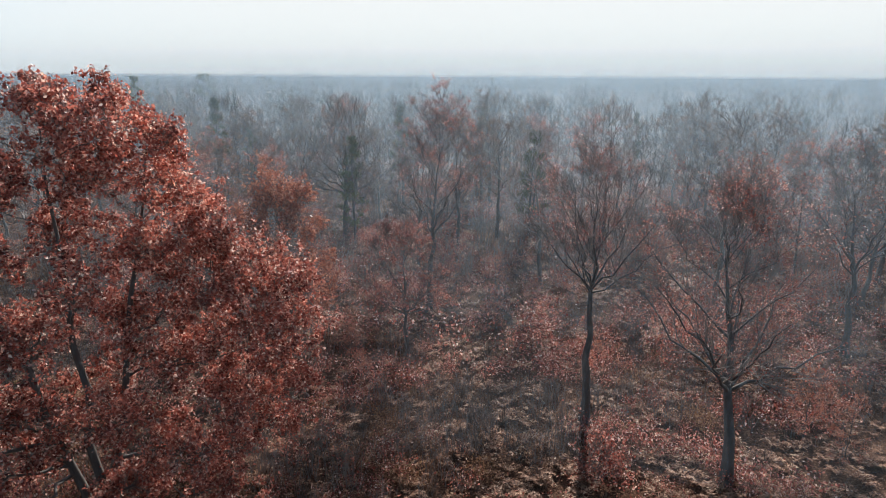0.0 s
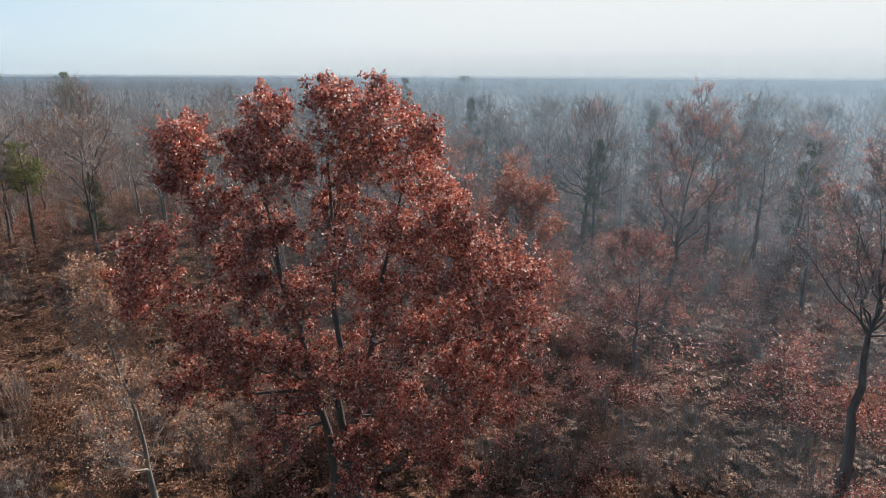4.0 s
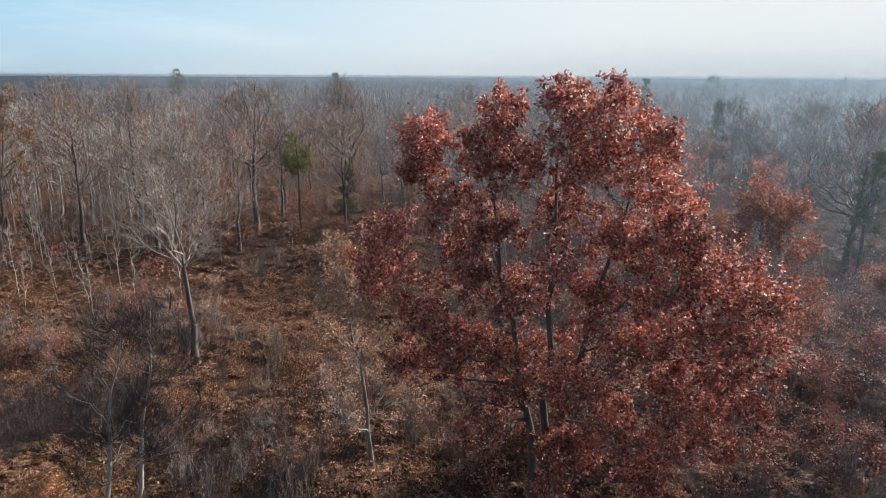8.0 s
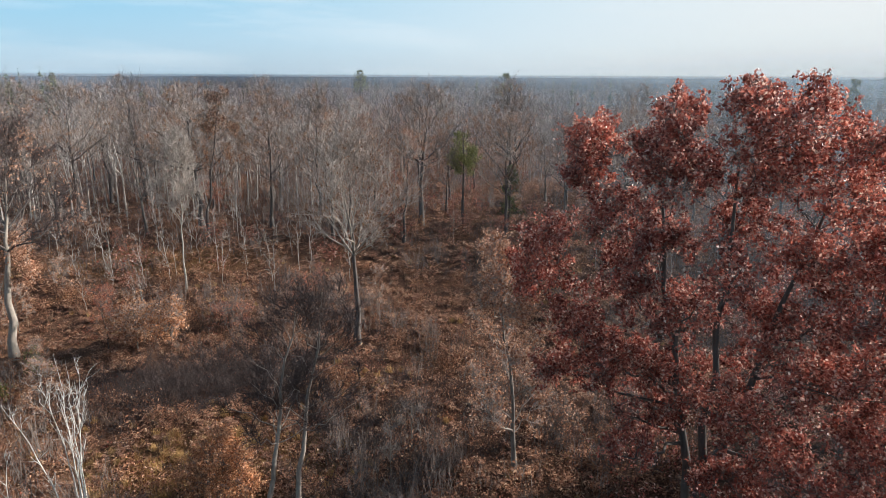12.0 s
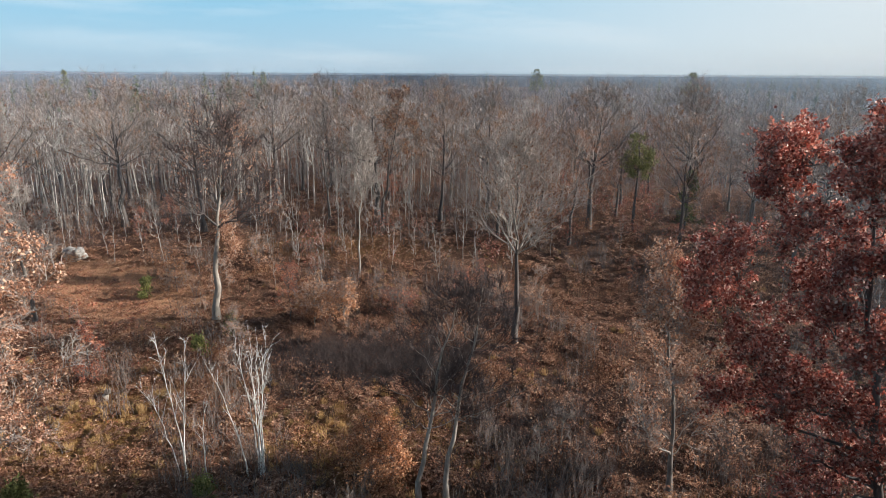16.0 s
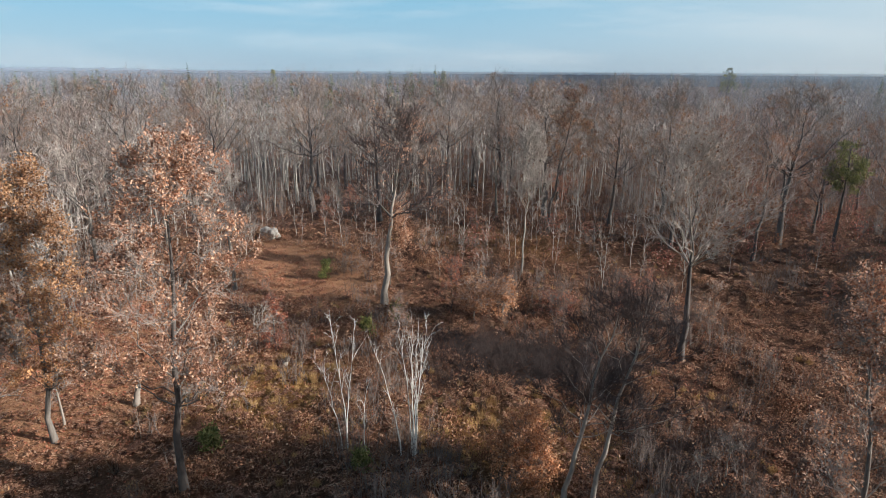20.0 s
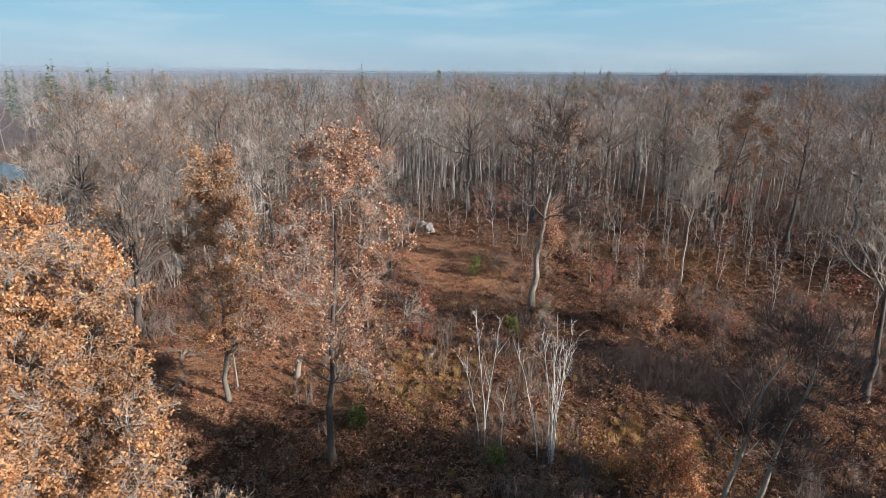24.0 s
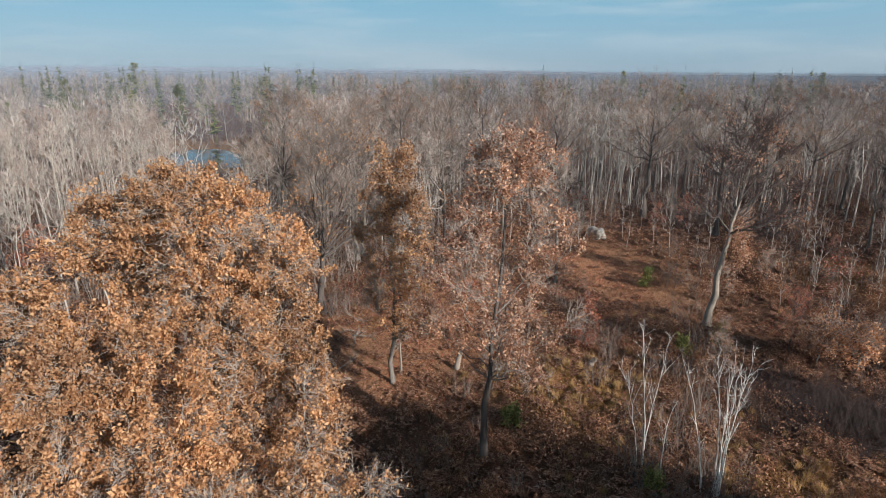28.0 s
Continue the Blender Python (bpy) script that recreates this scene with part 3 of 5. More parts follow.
for far, thick, low in ((29, 0.045, 0.0), (46, 0.08, 0.04), (80, 0.19, 0.2), (120, 0.33, 0.24), (200, 0.44, 0.36), (420, 0.48, 0.68), (1000, 0.6, 0.9), (2000, 0.6, 0.9)):
    n = 24000 if far > 150 else 200
    w = np.arange(n) * 2 * np.pi / n
    fold = far * (1 + np.pi / n * np.random.uniform(-2.0, 2.0, n) * (far > 150))
    lo = np.stack([fold * np.cos(w), fold * np.sin(w), w * 0 - 1], -1)
    hi = lo + (0, 0, 34)
    i = np.arange(n)
    j = (i + 1) % n
    f = np.concatenate([np.stack([i, j, j + n], -1), np.stack([i, j + n, i + n], -1)])
    haze = new("backdrop_mist", tri_mesh("backdrop_mist", np.concatenate([lo, hi]), f, mist_material("mist", thick, far, low), far < 150))
    tagged(haze, "thin pale veil of ground mist between the trees", "mist", kind="structure")

w = np.linspace(0, 2 * np.pi, 40)[:-1]
pond_v = np.stack([-149 + 17 * np.cos(w) * (1 + 0.2 * np.sin(3 * w)), 33 + 11 * np.sin(w) * (1 + 0.2 * np.cos(2 * w)), w * 0 + 0.3], -1)
pond_f = np.stack([np.zeros(37, int), np.arange(1, 38), np.arange(2, 39)], -1)
tagged(new("water", tri_mesh("water", pond_v, pond_f, WATER)), "still woodland pond reflecting the pale sky", "pond", kind="structure")

# ---- the great trees, one by one ----
rng = np.random.default_rng(4)


def toward(turn, right, ahead):
    """A step to the right of and beyond a place, as seen from the middle."""
    a = radians(turn)
    return right * math.cos(a) - ahead * math.sin(a), right * math.sin(a) + ahead * math.cos(a)


def stems_at(turn, rows):
    return [(*toward(turn, r, f), h, c) for r, f, h, c in rows]


# crowns by their main lobes: right of the foot, beyond it, height, radius
RED_LOBES = [(-5.5, 0, 17.4, 1.0), (-6.1, 0, 16.4, 1.0), (-2.0, 0, 18.6, 1.2), (-3.0, 0, 17.1, 1.1), (0.1, 0, 19.3, 0.8), (0.8, 0, 18.5, 1.0), (2.2, 0, 18.9, 1.1), (3.5, 0, 17.9, 0.9)]
RED_LOBES += [(-1.4, 0, 16.3, 1.3), (1.4, 0, 16.6, 1.3), (3.9, 0, 15.8, 1.3), (5.1, 0, 14.9, 0.9), (-4.7, 0, 14.5, 1.1), (-7.3, 0, 13.6, 1.1), (-8.1, 0, 11.6, 1.2), (-2.7, 0, 13.9, 1.3)]
RED_LOBES += [(-0.2, 0, 14.0, 1.4), (2.5, 0, 13.7, 1.4), (5.0, 0, 13.1, 1.2), (6.4, 0, 12.2, 1.1), (7.9, 0, 11.6, 1.3), (8.6, 0, 9.2, 1.3), (-6.0, 0, 9.8, 1.3), (-1.2, 0, 10.9, 1.4)]
RED_LOBES += [(1.7, 0, 10.5, 1.4), (6.3, 0, 9.4, 1.3), (8.1, 0, 7.1, 1.2), (1.4, -1, 7.5, 1.4), (3.3, -1, 5.3, 1.5), (5.2, -1, 7.1, 1.2), (4.7, -1, 3.0, 1.3), (0.9, -1.5, 3.6, 1.3)]
RED_LOBES += [(-3.7, 0, 11.8, 1.2), (-4.4, 0, 8.4, 1.1), (-2.6, 0, 8.2, 1.2), (-0.8, 0, 7.4, 1.2), (3.9, 0, 11.5, 1.2), (4.0, 0, 9.0, 1.2), (-6.4, 0, 7.6, 1.0), (-3.0, -1, 5.6, 1.0), (6.8, 0, 5.2, 1.1)]
ORANGE_LOBES = [(0.2, 0, 16.2, 1.0), (-0.8, 0, 15.8, 0.9), (1.4, 0, 15.7, 1.0), (-1.3, 0, 15.2, 0.9), (0.1, 0, 15.1, 1.1), (1.8, 0, 14.9, 1.1), (3.1, 0, 14.6, 0.9), (-0.9, 0, 13.9, 1.0)]
ORANGE_LOBES += [(0.6, 0, 13.6, 1.1), (2.4, 0, 13.2, 1.2), (3.6, 0, 13.5, 0.8), (3.4, 0, 11.9, 1.0), (-3.0, 0, 14.7, 1.1), (-3.9, 0, 13.9, 0.8), (-5.0, 0, 13.3, 1.1), (-1.6, 0, 12.5, 0.9)]
ORANGE_LOBES += [(1.6, 0, 11.5, 1.1), (-4.6, -1.2, 11.9, 1.0), (-3.4, -1.6, 11.5, 1.1), (-2.0, -1.6, 11.2, 0.9), (2.6, -1.6, 10.3, 0.9), (3.8, -1.8, 9.9, 0.8), (-0.5, -3.3, 10.1, 1.1)]
ORANGE_LOBES += [(-2.1, -3.2, 10.5, 1.0), (-3.4, -3.6, 10.7, 0.9), (2.9, -5.1, 8.5, 1.0), (4.2, -5.6, 8.0, 1.0), (1.6, -5.4, 8.8, 0.9), (-0.1, -5.6, 9.2, 0.9), (-1.5, -5.3, 9.7, 0.9), (-2.8, -5.2, 10.1, 0.9), (-3.8, -5.6, 10.3, 0.9)]
ORANGE_LOBES += [(-0.5, -1, 9.6, 1.0), (0.8, -1, 9.8, 1.0), (3.0, -0.5, 9.0, 0.9), (-3.0, -1.5, 9.4, 1.0), (-5.5, -2.5, 10.2, 1.1), (-5.8, -4.5, 9.6, 1.1), (0.5, -3.6, 7.6, 1.0), (2.3, -3.6, 7.4, 1.0), (-2.0, -3.5, 8.0, 1.0), (2.0, 1.5, 13.6, 1.1), (-1.5, 1.5, 14.0, 1.1)]
ORANGE_LOBES += [(0.0, -1.6, 12.2, 1.0), (-1.2, -1.8, 12.6, 0.9), (1.0, -1.8, 12.3, 0.9), (-0.4, -2.6, 11.4, 0.9), (0.9, -2.4, 11.2, 0.9)]

red = lobed_tree(np.random.default_rng(31), [(2.0, -3.5, 8), (10, -9.6, 9.0), (19.7, -2.7, 3.7)], 0.23, 3, 0, (10, 6, 4), turn=-32.4, given=RED_LOBES, layers=3, swell=3.2, rise=0.75,
                 leaf=165000, leaf_size=0.145, keep=0.9, low_limb=0.2, puff=1.02, clump=0.3, bough=(0.42, 0.62), fine=0.007)
plant("red_oak", red, OAK_BARK, TWIG, RED_LEAF, "tall broad oak in full dark red autumn leaf", "tree", (13.5, 21.3, 0))

orange = lobed_tree(np.random.default_rng(21), [(1.0, -6, 6), (8, -7, 6), (16.6, -0.8, 2.4)], 0.30, 2, 0, (10, 6, 4), turn=79.7, given=ORANGE_LOBES, layers=3, swell=2.6, rise=0.6,
                    leaf=145000, leaf_size=0.120, keep=0.72, thin_top=0.2, puff=0.92, clump=0.2, bough=(0.3, 0.5), fine=0.007)
plant("orange_oak", orange, GREY_BARK, PALE_TWIG, ORANGE_LEAF, "big spreading oak covered in dry orange-brown leaves", "tree", (-21.2, 3.9, 0))

# name, label, place, height, crown radius, foot radius, lean (right, ahead), crown start, rise of the boughs, boughs, leaves, leaf size, kept, bark, twig, leaf
GREAT = [
    ("bare_oak", "dark leafless oak with wide ascending limbs and few red leaves", (32.9, 5.8), 17.6, 4.9, 0.30, (-0.2, 0), 0.46, 1.8, 18, 6000, 0.085, 0.5, OAK_BARK, TWIG, RED_LEAF),
    ("bare_oak", "dark straight oak with long low bare limbs and sparse red leaves", (30.2, -2.0), 16.6, 5.4, 0.33, (-1.4, 0), 0.3, 0.95, 22, 8000, 0.085, 0.5, OAK_BARK, TWIG, RED_LEAF),
    ("young_oak", "slim young oak with thin red-brown leaves", (35.8, 19.3), 11.3, 3.4, 0.17, (0.0, 0), 0.32, 1.2, 13, 9000, 0.10, 0.6, OAK_BARK, TWIG, RED_LEAF),
    ("red_tipped_oak", "forked dark oak with thin red leaves in the crown", (44.4, 21.7), 19.2, 4.2, 0.30, (1.0, 0), 0.36, 1.6, 16, 6500, 0.11, 0.6, OAK_BARK, TWIG, RED_LEAF),
    ("rusty_oak", "oak with a rounded crown of bright rust-orange leaves", (33.5, 27.7), 14.4, 4.0, 0.22, (-0.3, 0), 0.22, 0.9, 18, 22000, 0.16, 0.85, OAK_BARK, TWIG, RUST_LEAF),
    ("bare_oak", "tall leafless oak with a forked dark trunk", (50.3, -9.9), 17.4, 4.2, 0.28, (-1.3, 0), 0.36, 1.7, 15, 1200, 0.15, 0.4, OAK_BARK, TWIG, RED_LEAF),
    # shade on the trunk and sun on the limbs put into dark and pale bark
    ("grey_oak", "tall grey leafless oak with a dense twiggy crown", (-1.7, 43.8), 17.9, 5.4, 0.26, (-0.2, 0), 0.4, 1.6, 24, 1800, 0.15, 0.4, OAK_BARK, PALE_TWIG, BROWN_LEAF),
    ("leaning_sapling", "thin leaning bare tree with drooping dark branches", (-5.2, 24.5), 11.4, 2.8, 0.15, (1.7, 0), 0.36, 0.9, 18, 0, 0.1, 0, PALE_BARK, THICKET, BROWN_LEAF),
    ("leaning_sapling", "thin leaning bare tree with pale bark and dark branches", (-3.9, 24.8), 12.2, 2.9, 0.15, (1.5, 0), 0.36, 0.9, 18, 0, 0.1, 0, PALE_BARK, THICKET, BROWN_LEAF),
    ("brown_oak", "small slender oak with sparse tan-brown leaves", (6.8, 27.0), 12.4, 2.6, 0.15, (-1.1, 0), 0.18, 0.9, 18, 9500, 0.13, 0.8, GREY_BARK, PALE_TWIG, PINK_LEAF),
    ("leaning_oak", "bare-crowned oak with a pale bent trunk and brown leaf clump", (-26.4, 43.7), 18.9, 4.8, 0.33, (1.5, 0), 0.42, 0.8, 22, 1500, 0.16, 0.2, PALE_BARK, THICKET, PINK_LEAF),
    ("white_birch", "slender white-barked birch with pale bare branches", (-17.9, 56.3), 15.3, 2.5, 0.1, (0.6, 0), 0.42, 1.6, 24, 0, 0.1, 0, CREAM_BARK, PALE_TWIG, BROWN_LEAF),
    ("dark_oak", "thin dark tree with a leaning trunk and rusty crown", (-20.6, 75.4), 18.2, 3.4, 0.22, (2.6, 0), 0.42, 1.1, 14, 4500, 0.18, 0.6, OAK_BARK, TWIG, BROWN_LEAF),
    # dark trunk bark here stands in for the shade on the lower trunk
    ("pale_leaved_oak", "oak with pinkish-brown leaves on grey limbs, trunk coloured dark for shade", (-22.1, 17.5), 17.4, 3.7, 0.21, (1.0, 0), 0.28, 0.85, 30, 21000, 0.145, 0.62, OAK_BARK, PALE_TWIG, PINK_LEAF),
    ("golden_oak", "slim oak with a golden-orange leafy crown", (-32.4, 17.8), 15.9, 2.8, 0.165, (0.2, 0), 0.2, 0.9, 28, 22000, 0.15, 0.7, GREY_BARK, PALE_TWIG, ORANGE_LEAF),
    ("bare_oak", "large grey leafless oak with arching limbs", (-45.6, 18.4), 17.4, 6.0, 0.32, (0.8, 0), 0.28, 1.45, 26, 2400, 0.16, 0.3, OAK_BARK, TWIG, ORANGE_LEAF),
    ("grey_oak", "slender grey bare tree beside the clearing", (-41.2, 41.0), 13.0, 2.5, 0.20, (-0.3, 0), 0.40, 1.0, 14, 900, 0.15, 0.3, GREY_BARK, PALE_TWIG, RUST_LEAF),
]
for name, label, (x, y), h, cr, foot, lean, lo, rise, boughs, nl, ls, keep, bark, twig, leaf in GREAT:
    far, turn = math.hypot(x, y), math.degrees(math.atan2(-x, y))
    one = forked_tree(np.random.default_rng(100 + int(10 * abs(x))), h, cr, foot, lo, boughs, (8, 6, 5), turn, lean, rise, nl, ls, keep, 0.0042 + 0.00016 * far, top=0.9 if cr < 3 or name in ("dark_oak", "pale_leaved_oak") else 0.7, flat=18 if rise > 1.4 else 10 if name == "bare_oak" else 0, bent=0.012 if name == "leaning_sapling" else 0.006)
    ob = plant(name, one, bark, twig, leaf, label, "tree", (x, y, float(height_at(x, y))), limb_bark=OAK_BARK if name == "leaning_oak" else PALE_BARK if name in ("grey_oak", "leaning_sapling", "brown_oak") else GREY_BARK if name == "pale_leaved_oak" else None)
    if name == "leaning_oak":
        cx, cy = toward(turn, 1.3, -0.4)
        tuft = np.concatenate([rng.normal(0, 1, (260, 3)) * (0.36, 0.36, 0.3) + (cx, cy, 7.2) + rng.normal(0, 1, 3) * (0.5, 0.4, 0.7) for _ in range(6)])
        part("leaf_tuft", leaves(rng, tuft, 0.16), PINK_LEAF, ob, "tuft of dry pale-brown leaves at the fork")

# dead white birches: bare upright stems
for (x, y), turn, rows in (((-13.6, 25.2), 27, [(-0.1, 0, 8.7, 0.8), (0.6, 0.2, 8.2, 0.7), (-0.7, -0.2, 7.9, 0.7), (0.2, 0.3, 8.4, 0.7), (1.0, 0, 6.9, 0.6)]),
                           ((-17.4, 24.2), 34, [(-0.7, 0, 8.2, 0.9), (0.7, 0, 7.6, 0.8), (-1.3, 0.2, 5.9, 0.7)]),
                           ((-14.2, 24.9), 28, [(-1.6, 0, 7.2, 0.5)]), ((-16.1, 24.1), 32, [(0.2, 0, 4.6, 0.4)])):
    one = spread_tree(rng, stems_at(turn, rows), 0.046, (7, 2, 2, 0), lo=0.3, spread=(16, 36), lift=0.06, twist=0.05, feet=5, long=1.9, upright=True)
    plant("dead_birch", one, BIRCH_BARK, BIRCH_BARK, None, "dead birch with bleached white leafless stems", "tree", (x, y, float(height_at(x, y))), group="dead birches")

# ---- pines ----
def pine_data(rng, h, cr, lo, thick, dense=1.0, flat=False):
    u = np.linspace(0, 1, 8)
    line = np.stack([rng.normal(0, 0.05, 8).cumsum(), rng.normal(0, 0.05, 8).cumsum(), h * u], -1)
    line[0] = (0, 0, -0.15)
    p, r = line[None], (thick * (1 - 0.9 * u))[None]
    at, way, pr, u1, _ = sprout(rng, p, r, int(34 * dense), lo, 0.99, (70, 95))
    rise = (u1 - lo) / (1 - lo)
    length = cr * (np.sin(np.pi * np.clip(0.25 + rise * 0.7, 0, 1)) if flat else (1.05 - 0.9 * rise)) * rng.uniform(0.6, 1.15, len(u1))
    way[:, 2] = 0.15
    p1 = grow(rng, at, unit(way), length, 5, 0.08, 0.04)
    r1 = np.clip(pr * 0.4, 0.012, 0.06)[:, None] * np.linspace(1, 0.2, 5)
    at, way, _, _, w = sprout(rng, p1, r1, 9, 0.3, 1.0, (25, 70))
    tip = at + way * (0.25 + 0.22 * length[w] * rng.uniform(0.6, 1.2, len(w)))[:, None]
    a2 = np.repeat(at, 9, 0) * 0.5 + np.repeat(tip, 9, 0) * 0.5 + rng.normal(0, 0.18, (len(at) * 9, 3))
    d = unit(rng.normal(size=a2.shape) + (0, 0, 0.5))
    needles = cones(a2, a2 + d * rng.uniform(0.18, 0.4, (len(a2), 1)), np.full(len(a2), 0.045))
    return {"stems": [tubes(p, r, 6)], "limbs": [(p1, r1)], "twigs": [cones(at, tip, np.full(len(at), 0.012))], "leaves": needles}


PINES = [("pine", polar(-8.2, 81.4), 13.1, 2.3, 0.55, True), ("spruce", polar(-45.3, 112), 16.0, 2.4, 0.35, False), ("pine", polar(-39.3, 132), 19.7, 2.7, 0.45, False),
         ("pine", polar(-44.6, 205), 20.8, 3.6, 0.62, True), ("spruce", polar(-73.7, 75), 13.5, 3.0, 0.25, False), ("spruce", polar(-57, 72), 13.0, 2.4, 0.2, False),
         ("spruce", polar(-61.6, 96), 15.5, 2.6, 0.25, False), ("pine", polar(-11.8, 225), 20.7, 3.8, 0.62, True), ("pine", polar(1.2, 250), 21.4, 3.8, 0.6, True),
         ("spruce", polar(-12.5, 84), 8.0, 2.0, 0.15, False), ("spruce", polar(-69, 98), 15.5, 2.6, 0.25, False), ("spruce", polar(79, 165), 16.5, 3.0, 0.25, False), ("spruce", polar(87, 190), 17.5, 3.2, 0.3, False),
         ("spruce", polar(72, 210), 18, 3.2, 0.3, False), ("spruce", polar(68, 230), 18, 3.2, 0.3, False), ("pine", polar(82, 330), 23, 5, 0.5, True), ("pine", polar(25.4, 330), 20.2, 3.6, 0.5, False), ("pine", polar(40.4, 300), 20.4, 3.6, 0.5, False)]
for name, (x, y), h, cr, lo, flat in PINES:
    plant(name, pine_data(rng, h, cr, lo, 0.02 * h ** 0.95, 1.3, flat), OAK_BARK, TWIG, PINE_NEEDLE if name == "pine" else NEEDLE, "green %s rising among the bare trees" % name, "tree", (x, y, 0), limbs_apart=False)

ASPEN_BARK = bark_material("aspen_bark", (0.25, 0.23, 0.205), (0.50, 0.465, 0.425))

# ---- woods in the middle distance: each tree a thing, from a few kinds ----
def kinds_of(rng, n, h, cr, lo, thick, boughs, counts, leaf, size, keep, bark, twig, leaf_mat, name, label, rise=1.2, fine=0.015):
    made = []
    for _ in range(n):
        hh, cc = h * rng.uniform(0.92, 1.08), cr * rng.uniform(0.88, 1.12)
        one = forked_tree(rng, hh, cc, thick, lo * rng.uniform(0.85, 1.15), boughs, counts, 0, tuple(rng.normal(0, 0.035 * h, 2)), rise, leaf, size, keep, fine, 5, top=0.72 if cr > 4 else 0.9)
        made.append(plant(name, one, bark, twig, leaf_mat, label, "tree", (0, 0, -200), limbs_apart=False))
    return made


BARE = kinds_of(rng, 5, 15.6, 4.8, 0.34, 0.25, 15, (6, 5, 3), 0, 0, 0, GREY_BARK, WOOD_TWIG, None, "bare_tree", "grey leafless forest tree with a twiggy crown", 1.3, 0.016)
DARK = kinds_of(rng, 5, 16.2, 5.0, 0.34, 0.27, 14, (6, 5, 3), 5500, 0.11, 0.75, OAK_BARK, WOOD_TWIG, BROWN_LEAF, "brown_oak", "dark forest oak with thin brown leaves", 1.2, 0.017)
REDS = kinds_of(rng, 4, 16.0, 4.3, 0.30, 0.18, 14, (6, 5, 3), 4200, 0.12, 0.7, OAK_BARK, TWIG, RED_LEAF, "red_oak", "forest oak with dull red leaves", 1.2, 0.013)
RUSTY = kinds_of(rng, 3, 15.6, 4.2, 0.32, 0.23, 14, (6, 5, 3), 6000, 0.12, 0.75, OAK_BARK, WOOD_TWIG, RUSSET_LEAF, "rusty_oak", "forest oak with dull rust-brown leaves", 1.2, 0.014)
SLIM = kinds_of(rng, 6, 13.8, 2.3, 0.48, 0.10, 11, (4, 4, 2), 0, 0, 0, ASPEN_BARK, WOOD_TWIG, None, "aspen", "slim pale bare aspen of the wood's edge", 1.3, 0.014)
THIN = kinds_of(rng, 4, 15.2, 4.8, 0.36, 0.23, 13, (5, 5, 3), 0, 0, 0, GREY_BARK, WOOD_TWIG, None, "bare_tree", "grey leafless forest tree with a twiggy crown", 1.3, 0.024)
THIN += kinds_of(rng, 2, 15.6, 5.0, 0.36, 0.18, 13, (5, 4, 2), 1100, 0.26, 0.6, OAK_BARK, WOOD_TWIG, BROWN_LEAF, "brown_oak", "dark forest oak with thin brown leaves", 1.2, 0.024)
SPRUCE = []
for h, cr in ((15.5, 2.6), (13.5, 2.3)):
    SPRUCE.append(plant("spruce", pine_data(rng, h, cr, 0.15, 0.16, 0.9), OAK_BARK, TWIG, NEEDLE, "green spruce rising among the bare trees", "tree", (0, 0, -200), limbs_apart=False))
YOUNG = kinds_of(rng, 3, 7.5, 1.9, 0.14, 0.06, 11, (5, 4, 2), 2300, 0.125, 0.8, OAK_BARK, TWIG, RUST_LEAF, "young_oak", "young oak with rusty leaves held through autumn", 0.8, 0.010)
PALEY = kinds_of(rng, 2, 6.5, 1.8, 0.16, 0.05, 11, (5, 4, 3), 900, 0.15, 0.7, GREY_BARK, PALE_TWIG, PINK_LEAF, "young_oak", "young oak with sparse pinkish-brown leaves", 0.9, 0.010)
BIG = kinds_of(rng, 3, 18.4, 6.4, 0.36, 0.42, 20, (7, 5, 3), 1200, 0.2, 0.4, OAK_BARK, TWIG, BROWN_LEAF, "tall_oak", "tall dark bare oak standing above the woods", 1.1, 0.017)
ASPEN = kinds_of(rng, 3, 15.0, 2.9, 0.40, 0.12, 13, (4, 4, 2), 0, 0, 0, CREAM_BARK, WOOD_TWIG, None, "white_aspen", "pale aspen with a crooked white trunk and bare limbs", 1.3, 0.013)
STEMS = kinds_of(rng, 3, 6.5, 1.0, 0.3, 0.035, 7, (3, 2, 1), 0, 0, 0, ASPEN_BARK, PALE_TWIG, None, "sapling", "thin upright bare sapling with pale twigs", 1.6, 0.009)

TAKEN = [(13.5, 21.3), (-21.2, 3.9)] + [g[2] for g in GREAT]


def open_space(x, y, turn, far):
    """How far the glade reaches, and whether a place is free."""
    if any((x - a) ** 2 + (y - b) ** 2 < 9 for a, b in TAKEN):
        return False
    if litter_at(np.array(x), np.array(y)) > 0.35 or (abs(x + 149) < 19 and abs(y - 33) < 14) or (69 < turn < 80 and 88 < far < 180) or (74.5 < turn < 80.5 and far > 52):
        return False
    return True




def scatter(kinds, number, turn_lo, turn_hi, far_lo, far_hi, gap, shrink=(0.85, 1.12)):
    done = 0
    for _ in range(number * 20):
        turn, far = rng.uniform(turn_lo, turn_hi), math.sqrt(rng.uniform(far_lo ** 2, far_hi ** 2))
        x, y = polar(turn, far)
        if not open_space(x, y, turn, far) or any((x - a) ** 2 + (y - b) ** 2 < gap * gap for a, b in TAKEN):
            continue
        TAKEN.append((x, y))
        kind, size = kinds[rng.integers(len(kinds))], rng.uniform(*shrink)
        copy_thing(kind, pose(x, y, float(height_at(x, y)), 0, 0, rng.uniform(0, 360)) @ Matrix.Diagonal((size, size, size, 1)))
        done += 1
        if done >= number:
            break


